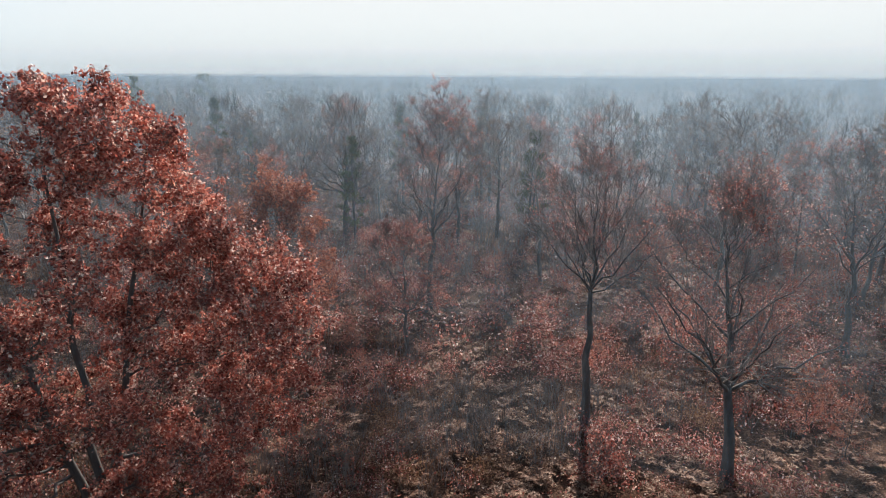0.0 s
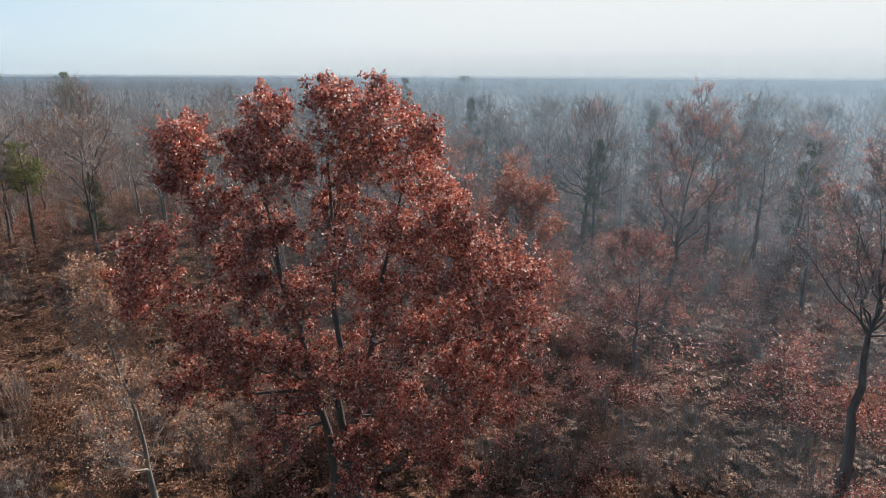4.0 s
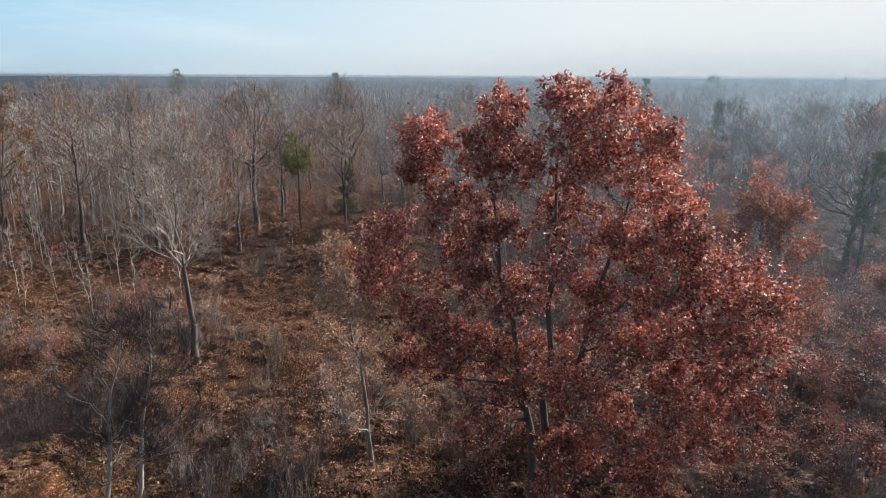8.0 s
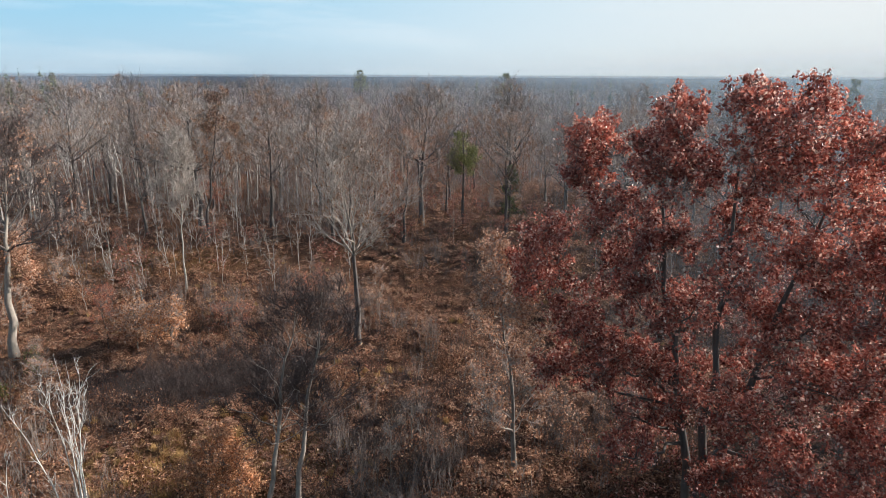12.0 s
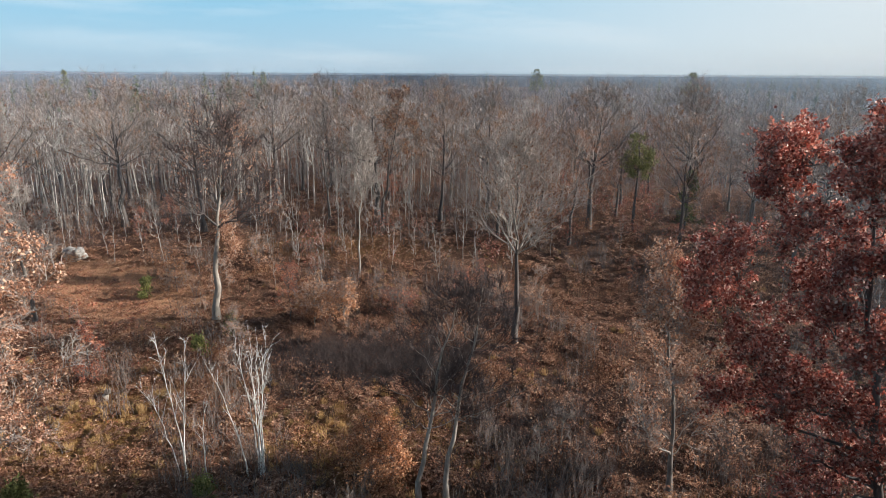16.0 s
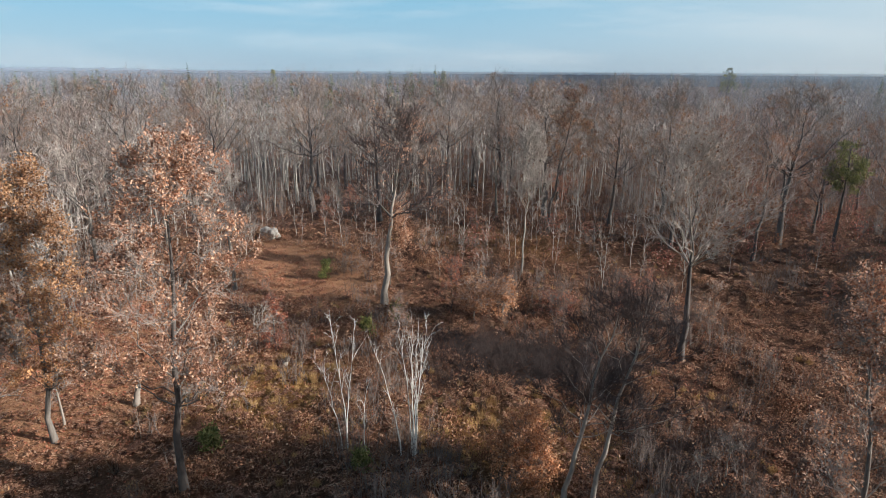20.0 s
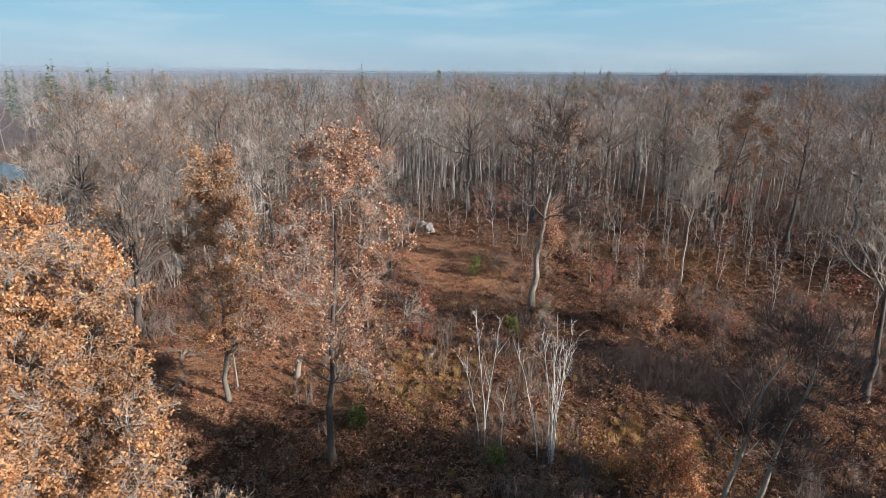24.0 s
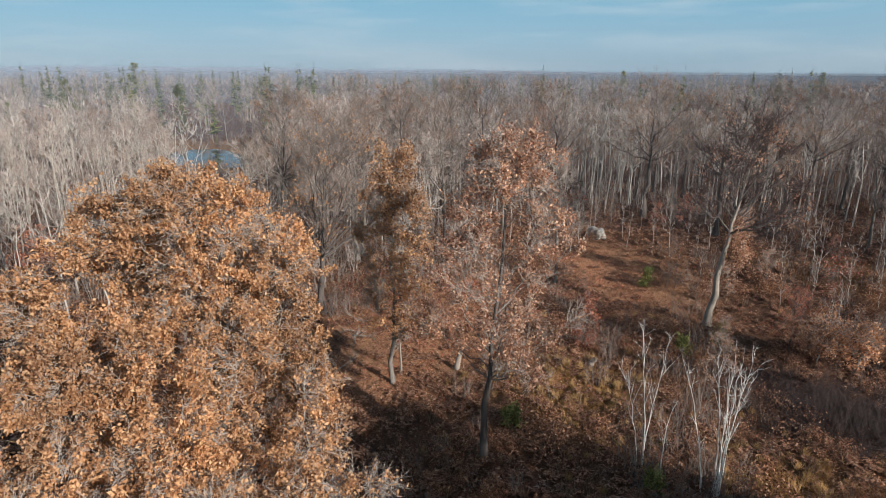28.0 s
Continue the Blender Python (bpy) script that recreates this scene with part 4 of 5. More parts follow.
for turn, far in ((23.8, 112), (30, 98), (15, 100), (5, 104), (-4, 96), (-12, 108), (36, 104), (43.5, 106), (50, 96), (57, 90), (68, 84), (-22, 104), (9, 122), (19, 126), (33, 124), (46, 128), (62, 112), (-30, 94), (27, 140), (40, 142), (53, 138)):
    x, y = polar(turn * 1.045, far * 0.86)
    TAKEN.append((x, y))
    size = rng.uniform(0.96, 1.06)
    copy_thing(BIG[rng.integers(3)], pose(x, y, float(height_at(x, y)), 0, 0, rng.uniform(0, 360)) @ Matrix.Diagonal((size, size, size, 1)))
for turn, far in ((84.5, 69), (87.4, 75), (89.0, 72), (80.5, 80), (82.5, 88), (86, 92), (91, 84), (77.6, 142), (80.4, 96), (85.5, 105), (79, 110), (88.5, 62), (93, 70)):
    x, y = polar(turn, far)
    TAKEN.append((x, y))
    size = rng.uniform(0.85, 1.12)
    copy_thing(ASPEN[rng.integers(3)], pose(x, y, float(height_at(x, y)), 0, 0, rng.uniform(0, 360)) @ Matrix.Diagonal((size, size, size, 1)))
scatter(ASPEN, 20, 80, 98, 56, 104, 3.0)
scatter(BIG, 14, -111, -38, 72, 140, 9.0, (0.85, 1.0))
scatter(REDS + DARK + BARE + BARE[:2], 46, -113, -37, 58, 105, 5.5)
scatter(YOUNG, 40, -110, -38, 34, 70, 3.0, (0.3, 0.65))
scatter(DARK + RUSTY + BARE[:2], 26, -37, 10, 70, 112, 8.0)
scatter(YOUNG + PALEY + STEMS, 46, -27, 47, 44, 95, 3.0, (0.35, 0.8))
scatter(SLIM + BARE + DARK + RUSTY, 58, 8, 65, 84, 128, 5.2)
scatter(BARE + SLIM, 44, 50, 82, 58, 110, 4.2)
scatter(SLIM + BARE[:1], 42, 77, 104, 50, 120, 3.0)
scatter(THIN, 44, 0, 96, 108, 160, 5.0)
scatter(THIN + BARE[:2], 34, -110, 0, 104, 150, 6.0)
scatter(SPRUCE, 9, -104, -42, 84, 150, 6.0, (0.8, 1.15))
scatter(SPRUCE, 5, 65, 96, 120, 170, 6.0, (0.7, 1.05))
scatter(PALEY + STEMS, 12, 29, 59, 36, 60, 3.5, (0.4, 0.8))
scatter(STEMS, 120, 2, 62, 56, 96, 1.4, (0.6, 1.2))
for k in BARE + DARK + REDS + RUSTY + SLIM + YOUNG + PALEY + STEMS + BIG + ASPEN + THIN + SPRUCE:
    for o in (*k.children_recursive, k):
        bpy.data.objects.remove(o)

# ---- far woods, uncountable ----
def far_tree(rng, h, cr, lo, n1, n2, thick=0.15, fine=0.05):
    """A plain bare tree for the distance: boughs to the rim of a rounded crown, short twigs round their outer halves."""
    line = np.array([(0, 0, -0.2), (rng.normal(0, 0.25), rng.normal(0, 0.25), h * 0.45), (rng.normal(0, 0.4), rng.normal(0, 0.4), h * 0.85)])[None]
    rad = np.array([[thick, thick * 0.7, 0.03]])
    a = np.arange(n1) * 2.4 + rng.normal(0, 0.3, n1)
    e = np.radians(4 + 80 * ((np.arange(n1) + 0.5) / n1) ** 1.1)
    base, q = h * (lo + 0.12), rng.uniform(0.8, 1.1, n1)
    end = np.stack([cr * np.cos(e) * np.cos(a) * q, cr * np.cos(e) * np.sin(a) * q, base + (h - 0.12 * cr - base) * np.sin(e) * np.minimum(q, 1)], -1)
    start = np.stack([0 * a, 0 * a, np.clip(end[:, 2] - 1.1 * cr * np.cos(e), h * lo, 0.8 * h)], -1)
    mid = (start + end) / 2 + np.stack([0.16 * end[:, 0], 0.16 * end[:, 1], -0.06 * (end[:, 2] - start[:, 2])], -1)
    p1 = np.stack([start, mid, end], 1)
    r1 = np.full(n1, fine)[:, None] * np.array([1.4, 0.9, 0.4])
    at, way, _, _, w = sprout(rng, p1, r1, n2, 0.35, 1.0, (20, 75))
    tip = at + (way + (0, 0, 0.25)) * (cr * 0.34 * rng.uniform(0.4, 1.2, len(w)))[:, None]
    return joined([tubes(line, rad, 4), tubes(p1, r1, 3), cones(at, tip, np.full(len(at), fine * 0.7))])


def far_conifer(rng, h, cr):
    a = rng.uniform(0, 2 * np.pi, 70)
    u = rng.uniform(0.2, 1, 70)
    base = np.stack([0 * a, 0 * a, h * u], -1)
    tip = base + np.stack([np.cos(a), np.sin(a), rng.uniform(-0.3, 0.3, 70)], -1) * (cr * (1.1 - u))[:, None]
    return joined([cones(np.array([[0, 0, 0.0]]), np.array([[0, 0, h]]), np.array([0.2])), cones(base, tip, 0.42 * (1.25 - u))])


def wood(name, label, kinds, mat, spots, rng, size=(0.85, 1.12)):
    """Many copies of a few tree shapes joined in one mesh."""
    pieces = []
    which = rng.integers(0, len(kinds), len(spots))
    for k, (v, f) in enumerate(kinds):
        at = spots[which == k]
        if not len(at):
            continue
        a, s = rng.uniform(0, 2 * np.pi, len(at)), rng.uniform(*size, len(at))
        c, d = (np.cos(a) * s)[:, None], (np.sin(a) * s)[:, None]
        x = v[:, 0] * c - v[:, 1] * d + at[:, :1]
        y = v[:, 0] * d + v[:, 1] * c + at[:, 1:]
        z = v[:, 2] * s[:, None]
        pieces.append((np.stack([x, y, z], -1).reshape(-1, 3), (f[None] + (np.arange(len(at)) * len(v))[:, None, None]).reshape(-1, 3)))
    ob = new(name, tri_mesh(name, *joined(pieces), mat))
    return tagged(ob, label, "woods", kind="stuff")


def ring_spots(rng, n, lo, hi, turn_lo=-180, turn_hi=180, power=1.0):
    t, r = np.radians(rng.uniform(turn_lo, turn_hi, n)), (lo ** power + rng.random(n) * (hi ** power - lo ** power)) ** (1 / power)
    s = np.stack([-np.sin(t) * r, np.cos(t) * r], -1)
    wet = (np.abs(s[:, 0] + 149) < 24) & (np.abs(s[:, 1] - 36) < 15) | (t > 1.21) & (t < 1.39) & (r > 88) & (r < 180) & (rng.random(n) < 0.8)
    return s[~wet]


grey_kinds = [far_tree(rng, rng.uniform(12.0, 16.4), rng.uniform(3.6, 5.2), rng.uniform(0.3, 0.42), 11, 11, 0.13, 0.045) for _ in range(7)]
slim_kinds = [far_tree(rng, rng.uniform(11.5, 14.5), 2.2, 0.45, 7, 5, 0.11, 0.04) for _ in range(5)]
thin_kinds = [far_tree(rng, rng.uniform(12.5, 17.2), rng.uniform(4.2, 6.0), 0.34, 10, 10, 0.11, 0.085) for _ in range(6)]
wood("woods_far_trunks", "close-set slim pale aspens and bare trees", slim_kinds, ASPEN_BARK, np.concatenate([ring_spots(rng, 420, 96, 170, 0, 100), ring_spots(rng, 150, 88, 140, 12, 72)]), rng)
wood("woods_far_grey", "wide bare grey-brown autumn forest", grey_kinds, FAR_TWIG, ring_spots(rng, 800, 118, 250, -112, 102), rng)
wood("woods_far_brown", "brown hazy forest reaching to the skyline", thin_kinds, FAR_TWIG, ring_spots(rng, 1500, 230, 680, -112, 102, 1.3), rng, (0.8, 1.12))
wood("woods_behind", "bare autumn forest around the clearing", thin_kinds, TWIG, ring_spots(rng, 330, 45, 150, 104, 246), rng)
wood("conifers_far", "scattered dark conifers above the bare forest", [far_conifer(rng, rng.uniform(15, 20.5), rng.uniform(2.6, 4.2)) for _ in range(6)], NEEDLE,
     np.concatenate([ring_spots(rng, 70, 180, 620), ring_spots(rng, 170, 170, 480, 24, 98), ring_spots(rng, 60, 190, 420, -95, -35)]), rng, (0.8, 1.15))

# distance haze painted as emission, brighter towards the sun's side (+x)
def haze_glow_build(n, l, b):
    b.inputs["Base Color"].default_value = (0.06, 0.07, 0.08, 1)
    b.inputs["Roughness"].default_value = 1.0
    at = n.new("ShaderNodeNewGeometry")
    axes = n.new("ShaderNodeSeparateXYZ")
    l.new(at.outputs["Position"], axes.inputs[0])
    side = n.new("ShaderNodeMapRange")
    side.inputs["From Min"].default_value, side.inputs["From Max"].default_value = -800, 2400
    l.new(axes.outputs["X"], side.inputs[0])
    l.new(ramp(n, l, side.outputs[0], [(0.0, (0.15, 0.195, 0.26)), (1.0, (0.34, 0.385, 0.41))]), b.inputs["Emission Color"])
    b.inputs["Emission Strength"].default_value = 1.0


HAZE_GLOW = material("haze_glow", haze_glow_build)


# the last woods before the skyline
def skyline_tree(rng, h, cr):
    n = 15
    a, u = rng.uniform(0, 2 * np.pi, n), rng.uniform(0.3, 0.95, n)
    base = np.stack([rng.normal(0, 0.6, n), rng.normal(0, 0.6, n), h * u * 0.8], -1)
    tip = base + np.stack([np.cos(a) * cr * rng.uniform(0.2, 1, n), np.sin(a) * cr * rng.uniform(0.2, 1, n), rng.uniform(1.5, 4.5, n)], -1)
    tip[:, 2] = np.minimum(tip[:, 2], h)
    return joined([cones(np.array([[0, 0, 0.0]]), np.array([[0, 0, h]]), np.array([0.3])), cones(base, tip, np.full(n, 0.55))])


wood("woods_skyline", "last hazy woods below the skyline", [skyline_tree(rng, rng.uniform(12, 16.5), rng.uniform(3, 5)) for _ in range(6)], FAR_TWIG, ring_spots(rng, 3600, 600, 1700, -115, 105, 1.2), rng, (0.62, 0.98))
# treeline strips whose haze is their own glow, not scattered light
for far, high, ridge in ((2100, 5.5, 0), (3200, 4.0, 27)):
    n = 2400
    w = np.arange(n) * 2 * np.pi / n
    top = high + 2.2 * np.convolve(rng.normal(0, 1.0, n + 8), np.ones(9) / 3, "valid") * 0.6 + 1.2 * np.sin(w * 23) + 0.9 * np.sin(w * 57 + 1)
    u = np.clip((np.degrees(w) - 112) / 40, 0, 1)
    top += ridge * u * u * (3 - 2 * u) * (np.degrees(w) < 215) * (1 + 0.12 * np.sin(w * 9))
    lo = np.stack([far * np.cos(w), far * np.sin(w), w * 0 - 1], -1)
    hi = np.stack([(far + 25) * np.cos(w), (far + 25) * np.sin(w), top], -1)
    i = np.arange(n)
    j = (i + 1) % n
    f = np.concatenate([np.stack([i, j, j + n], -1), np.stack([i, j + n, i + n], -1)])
    tagged(new("backdrop_treeline", tri_mesh("backdrop_treeline", np.concatenate([lo, hi]), f, HAZE_GLOW, True)), "distant treeline strip with haze painted on as a glow", "woods", kind="structure")

wood("tall_crowns_far", "taller bare crowns standing above the far forest", [far_tree(rng, rng.uniform(17.0, 20.2), 5.2, 0.45, 12, 13, 0.2, 0.08) for _ in range(5)], FAR_TWIG, ring_spots(rng, 120, 210, 620, -108, 100, 1.2), rng, (0.9, 1.06))

wood("tall_pines_far", "single tall dark pines breaking the skyline", [far_conifer(rng, rng.uniform(20.5, 23.5), rng.uniform(1.8, 3.0)) for _ in range(5)], NEEDLE, ring_spots(rng, 90, 280, 800, -100, 100, 1.3), rng, (0.9, 1.06))

# ---- undergrowth ----
def fern_kind(rng, fronds, pairs, size):
    pieces = []
    for _ in range(fronds):
        a, L = rng.uniform(0, 2 * np.pi), size * rng.uniform(0.7, 1.2)
        out, side = np.array([math.cos(a), math.sin(a), 0]), np.array([-math.sin(a), math.cos(a), 0])
        u = np.linspace(0.12, 1, pairs)
        spine = out * (u * L)[:, None] * 0.8 + np.array([0, 0, 1]) * (L * (1.15 * u - 0.95 * u * u) + rng.uniform(0, 0.1))[:, None]
        w = L * 0.36 * (1.1 - u)
        for sgn in (1, -1):
            tip = spine + (side * sgn + out * 0.5 + rng.normal(0, 0.25, (pairs, 3))) * w[:, None]
            a0, a1 = spine, spine + out * L * 0.8 / pairs
            v = np.stack([a0, a1, tip], 1).reshape(-1, 3)
            pieces.append((v, np.arange(len(v)).reshape(-1, 3)))
    return joined(pieces)


def twig_kind(rng, n, h, spreading):
    base = rng.normal(0, 0.28, (n, 3)) * (1, 1, 0)
    tip = base + np.stack([rng.normal(0, spreading, n), rng.normal(0, spreading, n), h * rng.uniform(0.5, 1.1, n)], -1)
    u = rng.uniform(0.3, 0.8, n * 3)[:, None]
    at = np.repeat(base, 3, 0) * (1 - u) + np.repeat(tip, 3, 0) * u
    end = at + np.stack([rng.normal(0, 0.22, n * 3), rng.normal(0, 0.22, n * 3), rng.uniform(0.15, 0.5, n * 3)], -1) * h * 0.5
    return joined([cones(base, tip, np.full(n, 0.010 * h ** 0.7)), cones(at, end, np.full(n * 3, 0.0065 * h ** 0.7))])


def grass_kind(rng, n, h):
    a = rng.uniform(0, 2 * np.pi, n)
    base = rng.normal(0, 0.1, (n, 3)) * (1, 1, 0)
    out = rng.uniform(0.1, 0.7, n)
    tip = base + np.stack([np.cos(a) * out, np.sin(a) * out, 1.1 - out], -1) * h * rng.uniform(0.6, 1.1, (n, 1))
    return cones(base, tip, np.full(n, 0.018))


def leaf_bush(rng, n, r, h, size):
    p = rng.normal(0, 1, (n, 3)) * (r * 0.5, r * 0.5, h * 0.22) + (0, 0, h * 0.55)
    p[:, 2] = np.abs(p[:, 2])
    return leaves(rng, p, size)


def cover(name, label, category, kinds, mat, spots, rng, size):
    z = height_at(spots[:, 0], spots[:, 1])
    ob = wood(name, label, kinds, mat, spots, rng, size)
    co = np.empty(len(ob.data.vertices) * 3, np.float32)
    ob.data.vertices.foreach_get("co", co)
    co = co.reshape(-1, 3)
    co[:, 2] += height_at(co[:, 0], co[:, 1])
    ob.data.vertices.foreach_set("co", co.ravel())
    ob.data.update()
    return tagged(ob, label, category, kind="stuff")


def patchy(rng, spots, scale, cut, seed=0.0):
    f = np.sin(spots[:, 0] / scale + seed) * np.cos(spots[:, 1] / scale * 1.13 + 2 * seed) + 0.6 * np.sin(spots[:, 0] / scale * 2.3 + spots[:, 1] / scale * 1.7 + seed) + rng.normal(0, 0.35, len(spots))
    return spots[f > cut]


def set_apart(rng, spots, gap):
    """Thins places out to about one in each square of that width."""
    cell = np.floor(spots / gap).astype(int)
    _, first = np.unique(cell, axis=0, return_index=True)
    return spots[first]


fern_near = [fern_kind(rng, 14, 8, rng.uniform(0.6, 0.85)) for _ in range(8)]
fern_far = [fern_kind(rng, 9, 5, rng.uniform(0.8, 1.1)) for _ in range(5)]
bare_ground = lambda s: s[(litter_at(s[:, 0], s[:, 1]) < 0.3 + 0.6 * rng.random(len(s))) & (np.hypot((s[:, 0] + 11.8) / 7.5, (s[:, 1] - 39) / 2.8) > 1)]
cover("bracken", "rust-brown dead bracken covering the forest floor", "fern", fern_near, FERN, patchy(rng, set_apart(rng, bare_ground(ring_spots(rng, 9000, 22, 62, -105, 96)), 1.15), 2.2, -0.55, 0.7), rng, (0.6, 1.4))
cover("bracken_far", "rusty dead bracken between the farther trees", "fern", fern_far, FERN, set_apart(rng, bare_ground(ring_spots(rng, 9000, 60, 115, -106, 98)), 1.6), rng, (0.7, 1.6))
twigs_a = [twig_kind(rng, 12, 2.0, 0.35) for _ in range(5)]
cover("thicket", "grey leafless twiggy undergrowth", "shrub", twigs_a, SHRUB_TWIG, patchy(rng, bare_ground(ring_spots(rng, 6200, 22, 95, -104, 95)), 6.0, 0.0), rng, (0.4, 1.3))
# purple-brown brush massed where tree shade falls, its dark colour standing for that shade
dim_twigs = [twig_kind(rng, 18, 1.5, 0.75) for _ in range(5)]
shade_spots = np.concatenate([np.stack([rng.normal(-11.8, 4.2, 320), rng.normal(39, 1.7, 320)], -1), np.stack([rng.normal(-14.8, 3, 60), rng.normal(35.7, 1.5, 60)], -1), np.stack([rng.normal(2, 4, 60), rng.normal(34, 2, 60)], -1), np.stack([rng.normal(0, 3.6, 150), rng.normal(28.3, 2.6, 150)], -1)])
cover("dark_thicket", "dense purple-brown leafless thicket, coloured darker for tree shade", "shrub", dim_twigs, THICKET, shade_spots, rng, (0.5, 1.0))
cover("dry_brush", "fine dry brush and dead stalks among the bracken", "grass", [grass_kind(rng, 15, 0.85) for _ in range(6)], BRUSH,
      bare_ground(np.concatenate([ring_spots(rng, 1900, 22, 60, -104, 95), ring_spots(rng, 2000, 58, 110, -104, 95)])), rng, (0.5, 1.5))
cover("tussocks", "tufts of dry straw-coloured grass", "grass", [grass_kind(rng, 60, 0.58) for _ in range(4)], STRAW,
      np.concatenate([patchy(rng, ring_spots(rng, 900, 22, 75, -30, 85), 5.0, 0.7, 2.0), np.stack([rng.normal(-9.5, 4, 260), rng.normal(29.5, 2.2, 260)], -1), np.stack([rng.normal(-25.5, 3, 130), rng.normal(27.6, 3, 130)], -1)]), rng, (0.6, 1.2))
bush_kinds = [leaf_bush(rng, 200, 1.0, 1.2, 0.125) for _ in range(4)]
cover("red_scrub", "low oak scrub with dull red leaves", "shrub", bush_kinds, RED_LEAF, patchy(rng, ring_spots(rng, 1300, 22, 90, -104, -24), 4.0, 0.1), rng, (0.6, 1.4))
cover("brown_scrub", "low scrub with brown curled leaves", "shrub", bush_kinds, BROWN_LEAF, patchy(rng, bare_ground(ring_spots(rng, 2200, 22, 90, -100, 92)), 4.0, 0.5, 1.0), rng, (0.5, 1.1))
mounds = [leaf_bush(rng, 130, 0.75, 0.8, 0.11) for _ in range(5)]
cover("bracken_mounds", "low tangled mounds of reddish-brown bracken and leaves", "fern", mounds, FERN, bare_ground(np.concatenate([ring_spots(rng, 420, 25, 62, -32, 14), ring_spots(rng, 260, 28, 66, 14, 50)])), rng, (0.6, 1.5))
cover("fallen_leaves", "fallen orange oak leaves strewn over the ground", "leaves", [leaves(rng, rng.normal(0, 1, (40, 3)) * (0.8, 0.8, 0.02) + (0, 0, 0.06), 0.14) for _ in range(4)], RUST_LEAF,
      np.concatenate([np.stack([rng.normal(-43, 8, 700), rng.normal(33, 11, 700)], -1), ring_spots(rng, 500, 22, 60, -100, 92)]), rng, (0.8, 1.3))

under = np.concatenate([ring_spots(rng, 900, 1, 23), ring_spots(rng, 1500, 20, 52, 92, 262)])
cover("bracken_below", "dead brown bracken on the forest floor", "fern", fern_far, FERN, under, rng, (0.5, 1.1))
cover("thicket_below", "leafless grey brush on the forest floor", "shrub", twigs_a, SHRUB_TWIG, patchy(rng, np.concatenate([ring_spots(rng, 150, 2, 23), ring_spots(rng, 500, 20, 60, 92, 262)]), 6.0, 0.1), rng, (0.4, 1.0))
small_tufts = [fern_kind(rng, 5, 4, 0.42) for _ in range(6)]
tuft_spots = np.concatenate([ring_spots(rng, 2600, 24, 66, 22, 72), ring_spots(rng, 2400, 26, 76, 36, 76), ring_spots(rng, 1500, 24, 60, -100, 22)])
cover("low_bracken", "low broken bracken and leaf tufts over the litter", "fern", small_tufts, FERN, tuft_spots, rng, (0.6, 1.4))

# understory of the woods: saplings and brush too many to count
brush = [twig_kind(rng, 9, 4.2, 0.7) for _ in range(6)]
cover("understory", "grey brush and saplings filling the woods", "shrub", brush, FAR_TWIG, np.concatenate([ring_spots(rng, 950, 58, 150, -102, -22), ring_spots(rng, 160, 90, 150, -22, 10), ring_spots(rng, 750, 88, 150, 5, 98), ring_spots(rng, 220, 56, 92, 52, 96)]), rng, (0.5, 1.4))
t = np.radians(rng.uniform(66, 84, 900))
r = rng.uniform(86, 200, 900)
marsh = np.stack([-np.sin(t) * r, np.cos(t) * r], -1)
marsh = marsh[np.hypot((marsh[:, 0] + 149) / 15, (marsh[:, 1] - 33) / 9) > 1]
cover("marsh_brush", "grey-brown willow brush round the woodland pond", "shrub", brush, SHRUB_TWIG, marsh[:420], rng, (0.35, 0.9))
cover("marsh_grass", "pale dry sedge along the pond", "grass", [grass_kind(rng, 30, 1.3) for _ in range(3)], BRUSH, marsh[300:], rng, (0.8, 1.8))
low_leaf = [leaf_bush(rng, 230, 1.5, 2.6, 0.135) for _ in range(4)]
cover("leafy_understory", "small oaks with brown leaves under the bare trees", "shrub", low_leaf, BROWN_LEAF, np.concatenate([ring_spots(rng, 260, 60, 140, -40, 40), ring_spots(rng, 90, 60, 130, 40, 95)]), rng, (0.5, 1.5))
cover("red_understory", "small oaks with dark red leaves in the hazy woods", "shrub", low_leaf, RED_LEAF, np.concatenate([ring_spots(rng, 330, 40, 120, -102, -36), ring_spots(rng, 50, 60, 120, -36, 30)]), rng, (0.5, 1.7))

# single shrubs and young trees of the glade
def small_oak(label, x, y, h, cr, leaf, mat, lo=0.12, lobes=14, size=0.15, bark=OAK_BARK, twig=TWIG, name="young_oak"):
    one = lobed_tree(rng, dome(h, lo, cr), 0.016 * h, 1, lobes, (6, 5, 3), apart=0.36 * cr, size=(0.3 * cr + 0.1, 0.45 * cr + 0.15), leaf=leaf, leaf_size=size, keep=0.85, fine=0.007, sides=5)
    plant(name, one, bark, twig, mat, label, "tree", (x, y, float(height_at(x, y))), limbs_apart=False)


small_oak("low round oak bush thick with pinkish-brown leaves", -7.7, 25.9, 4.0, 1.9, 15000, COPPER_LEAF, 0.05, 34, 0.125)
small_oak("young oak with rusty brown leaves in the open glade", -28.9, 32.2, 4.8, 1.2, 1500, RUST_LEAF)
small_oak("low oak shrub with brown leaves at the glade's edge", -33.7, 49.5, 3.0, 1.6, 1200, BROWN_LEAF, 0.08)
small_oak("pale leafy shrub with many grey stems", -17.9, 44.0, 4.2, 2.2, 2600, COPPER_LEAF, 0.3, 16, 0.17, GREY_BARK, PALE_TWIG, "leafy_shrub")
small_oak("pale leafy shrub with reddish-brown leaves", -16.0, 45.5, 3.8, 1.9, 2000, COPPER_LEAF, 0.3, 14, 0.17, GREY_BARK, PALE_TWIG, "leafy_shrub")
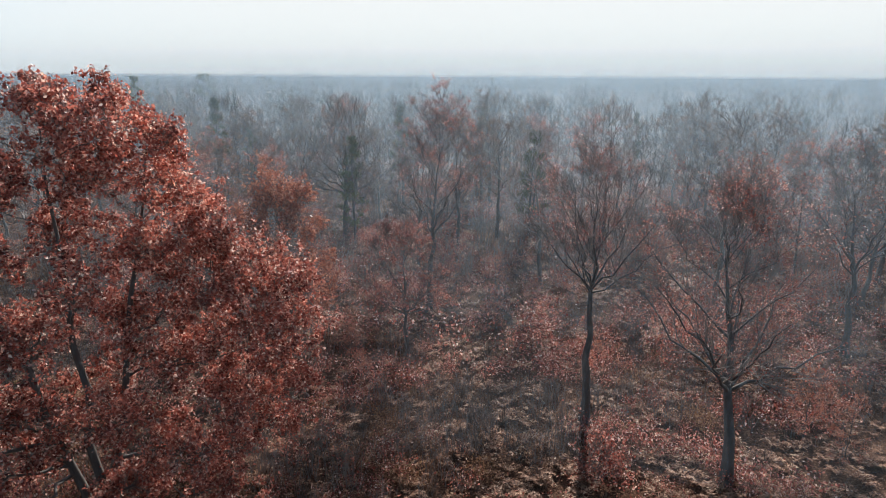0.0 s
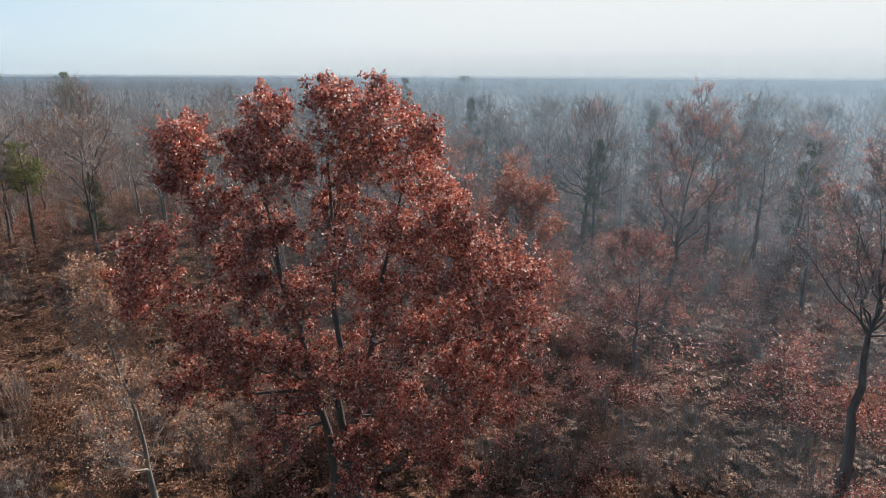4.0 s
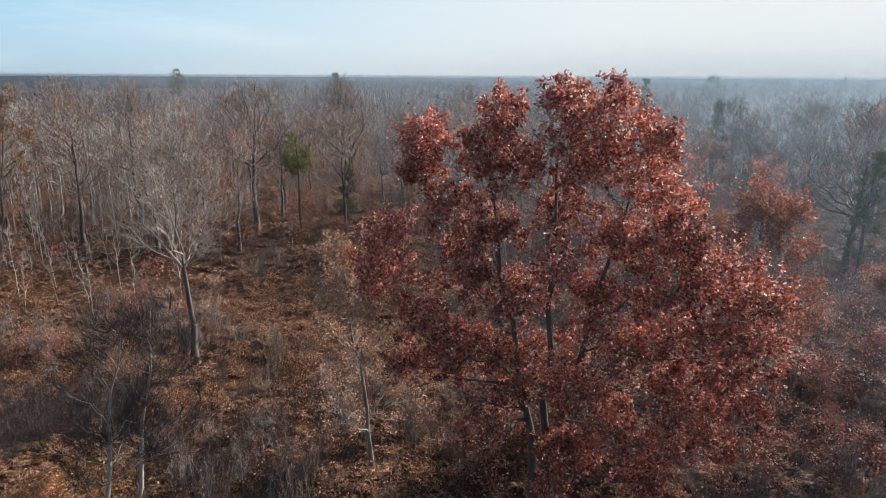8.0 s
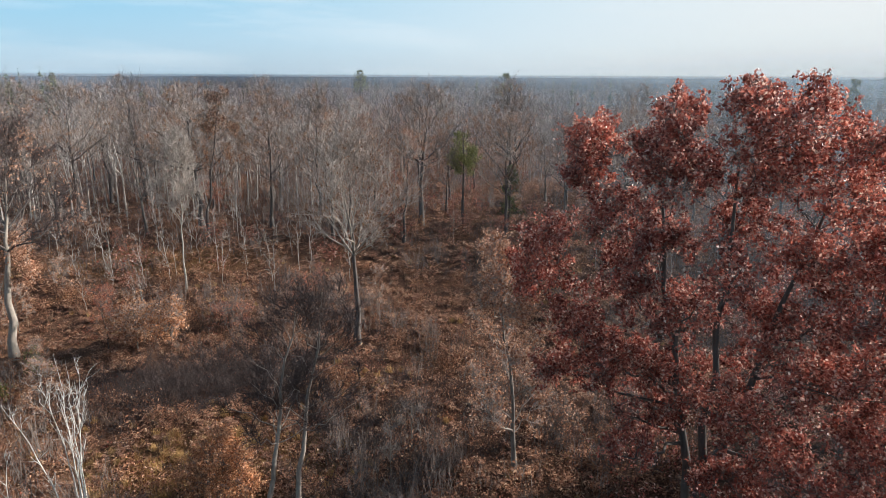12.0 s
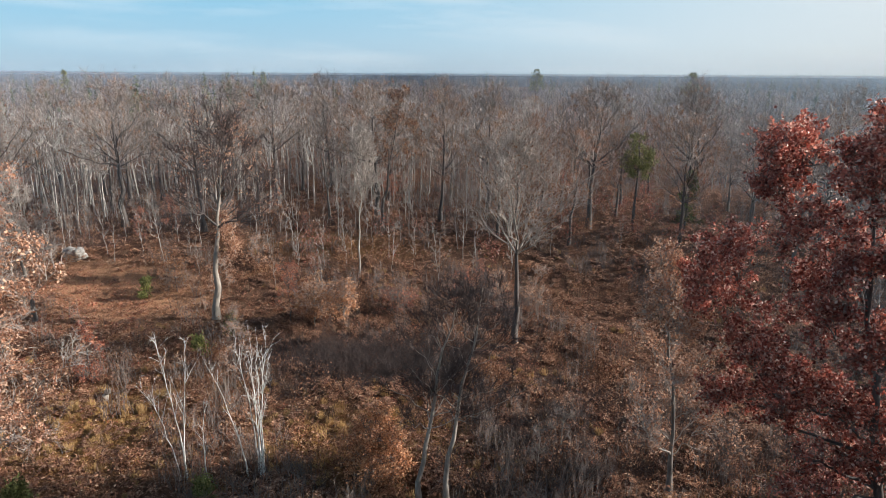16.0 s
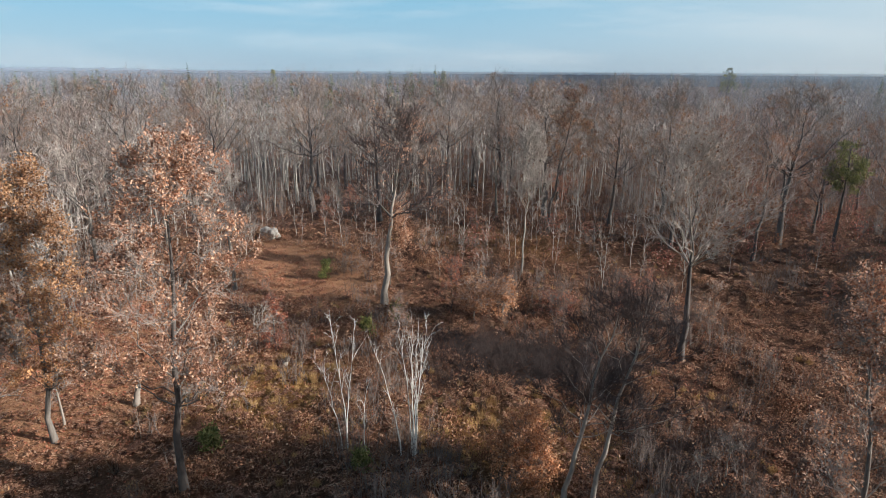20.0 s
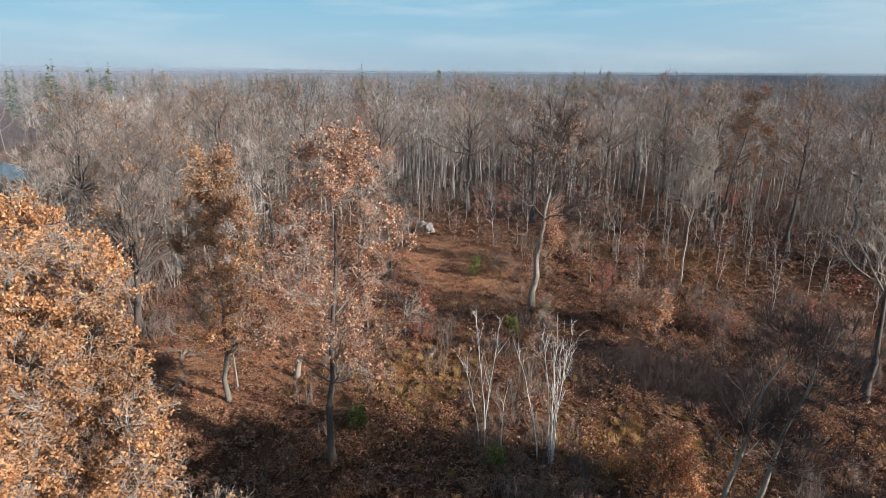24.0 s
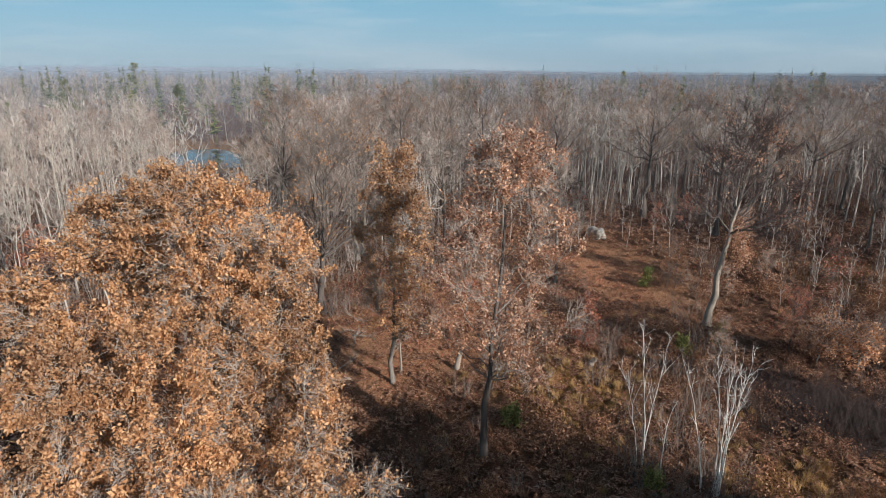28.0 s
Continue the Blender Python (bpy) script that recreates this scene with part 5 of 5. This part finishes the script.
small_oak("small shrub with red-brown leaves", -12.0, 48.2, 2.2, 1.9, 900, RUST_LEAF, 0.1)
small_oak("bare pale sapling standing in the bracken", 0.4, 27.9, 2.9, 0.8, 0, None, 0.3, 5, 0.1, PALE_BARK, TWIG, "sapling")
small_oak("bare forked sapling among the bracken", 1.6, 29.6, 3.4, 0.9, 0, None, 0.3, 5, 0.1, GREY_BARK, TWIG, "sapling")
small_oak("small sapling with tan leaves in the bracken", 10.2, 29.9, 3.0, 1.2, 500, PINK_LEAF, 0.2)
small_oak("low oak shrub with deep red leaves", 27.9, 3.9, 2.9, 1.5, 1500, RED_LEAF, 0.08)
small_oak("low oak shrub with dark red leaves under the bare oaks", 46.8, 16.2, 2.8, 1.6, 1200, RED_LEAF, 0.08)
small_oak("young oak with bright rust leaves beside the aspens", -65.1, -0.9, 6.5, 3.2, 2400, RUST_LEAF, 0.1, 18, 0.2)
small_oak("slim grey tree with thin branches at the path", -48.8, 27.6, 7.0, 1.6, 0, None, 0.3, 10, 0.1, GREY_BARK, PALE_TWIG, "sapling")
small_oak("thin grey sapling close to the golden oak", -33.1, 18.8, 5.4, 0.7, 0, None, 0.3, 8, 0.1, PALE_BARK, PALE_TWIG, "sapling")
for x, y, h, cr in ((-35.4, 47.6, 1.7, 1.1), (-23.9, 36.9, 1.9, 0.8), (-23.6, 41.5, 1.6, 1.1), (-15.3, 22.7, 1.1, 0.5), (-24.0, 21.2, 1.3, 0.6)):
    plant("young_pine", pine_data(rng, h, cr * 0.6, 0.1, 0.03, 0.2), OAK_BARK, TWIG, PINE_NEEDLE, "small bushy green pine growing in the bracken", "tree", (x, y, float(height_at(x, y))), limbs_apart=False)

# broken stumps and fallen boughs
for x, y, h in ((-32.0, 22.7, 1.4), (-26.8, 30.6, 0.7)):
    u = np.linspace(0, 1, 6)
    line = np.stack([0.25 * u * u, 0.1 * u, h * u - 0.1], -1)[None]
    ob = new("broken_stump")
    stem = part("trunk", tubes(line, (0.24 * (1 - 0.35 * u))[None], 9), PALE_BARK, ob, "", True)
    a = rng.uniform(0, 2 * np.pi, 14)
    rim = np.stack([0.25 + 0.13 * np.cos(a), 0.1 + 0.13 * np.sin(a), 0 * a + h - 0.25], -1)
    part("splinters", cones(rim, rim + np.stack([rng.normal(0, 0.05, 14), rng.normal(0, 0.05, 14), rng.uniform(0.2, 0.65, 14)], -1), np.full(14, 0.06)), PALE_BARK, stem)
    ob.matrix_world = pose(x, y, float(height_at(x, y)))
    tagged(ob, "broken pale tree stump with a splintered top", "stump")
for i in range(7):
    a, L = rng.uniform(0, 360), rng.uniform(1.5, 3.2)
    x, y = -39.9 + rng.normal(0, 2.4), 17 + rng.normal(0, 1.6)
    ob = new("fallen_bough")
    n = 7
    u = np.linspace(0, 1, n)
    line = np.stack([L * u, 0.25 * np.sin(u * 5 + i), 0.05 + 0.12 * np.sin(u * 3)], -1)[None]
    rad = (0.05 * (1 - 0.8 * u))[None]
    part("bough", tubes(line, rad, 6), GREY_BARK, ob, "", True)
    at, way, _, _, _ = sprout(rng, line, rad, 16, 0.2, 1.0, (25, 70))
    way[:, 2] = np.abs(way[:, 2])
    part("crown", cones(at, at + way * rng.uniform(0.4, 1.3, (16, 1)), np.full(16, 0.018)), PALE_TWIG, ob)
    ob.matrix_world = pose(x, y, float(height_at(x, y)), 0, 0, a)
    tagged(ob, "bleached fallen bough lying on the leaf litter", "bough", "fallen boughs")

# pale boulder heap at the far end of the glade
heap = new("boulder_heap")
for i in range(7):
    bm = bmesh.new()
    bmesh.ops.create_icosphere(bm, subdivisions=3, radius=0.5)
    s = Vector((rng.uniform(0.8, 1.3), rng.uniform(0.7, 1.1), rng.uniform(0.6, 0.9)))
    off = Vector((rng.uniform(-0.55, 0.55), rng.uniform(-0.4, 0.4), 0.3 + (0.45 if i > 3 else 0)))
    for v in bm.verts:
        v.co = Vector(a * b for a, b in zip(v.co * (1 + 0.35 * noise.noise(v.co * 2.2 + Vector((i * 3.1, 0, 0)))), s)) + off
    me = bpy.data.meshes.new("stone")
    bm.to_mesh(me)
    bm.free()
    me.materials.append(STONE)
    new("stone", me).parent = heap
heap.matrix_world = pose(-50.1, 56.8, float(height_at(-50.1, 56.8))) @ Matrix.Diagonal((1.5, 1.4, 1.3, 1))
tagged(heap, "heap of pale grey weathered stones on the leaf litter", "rocks")
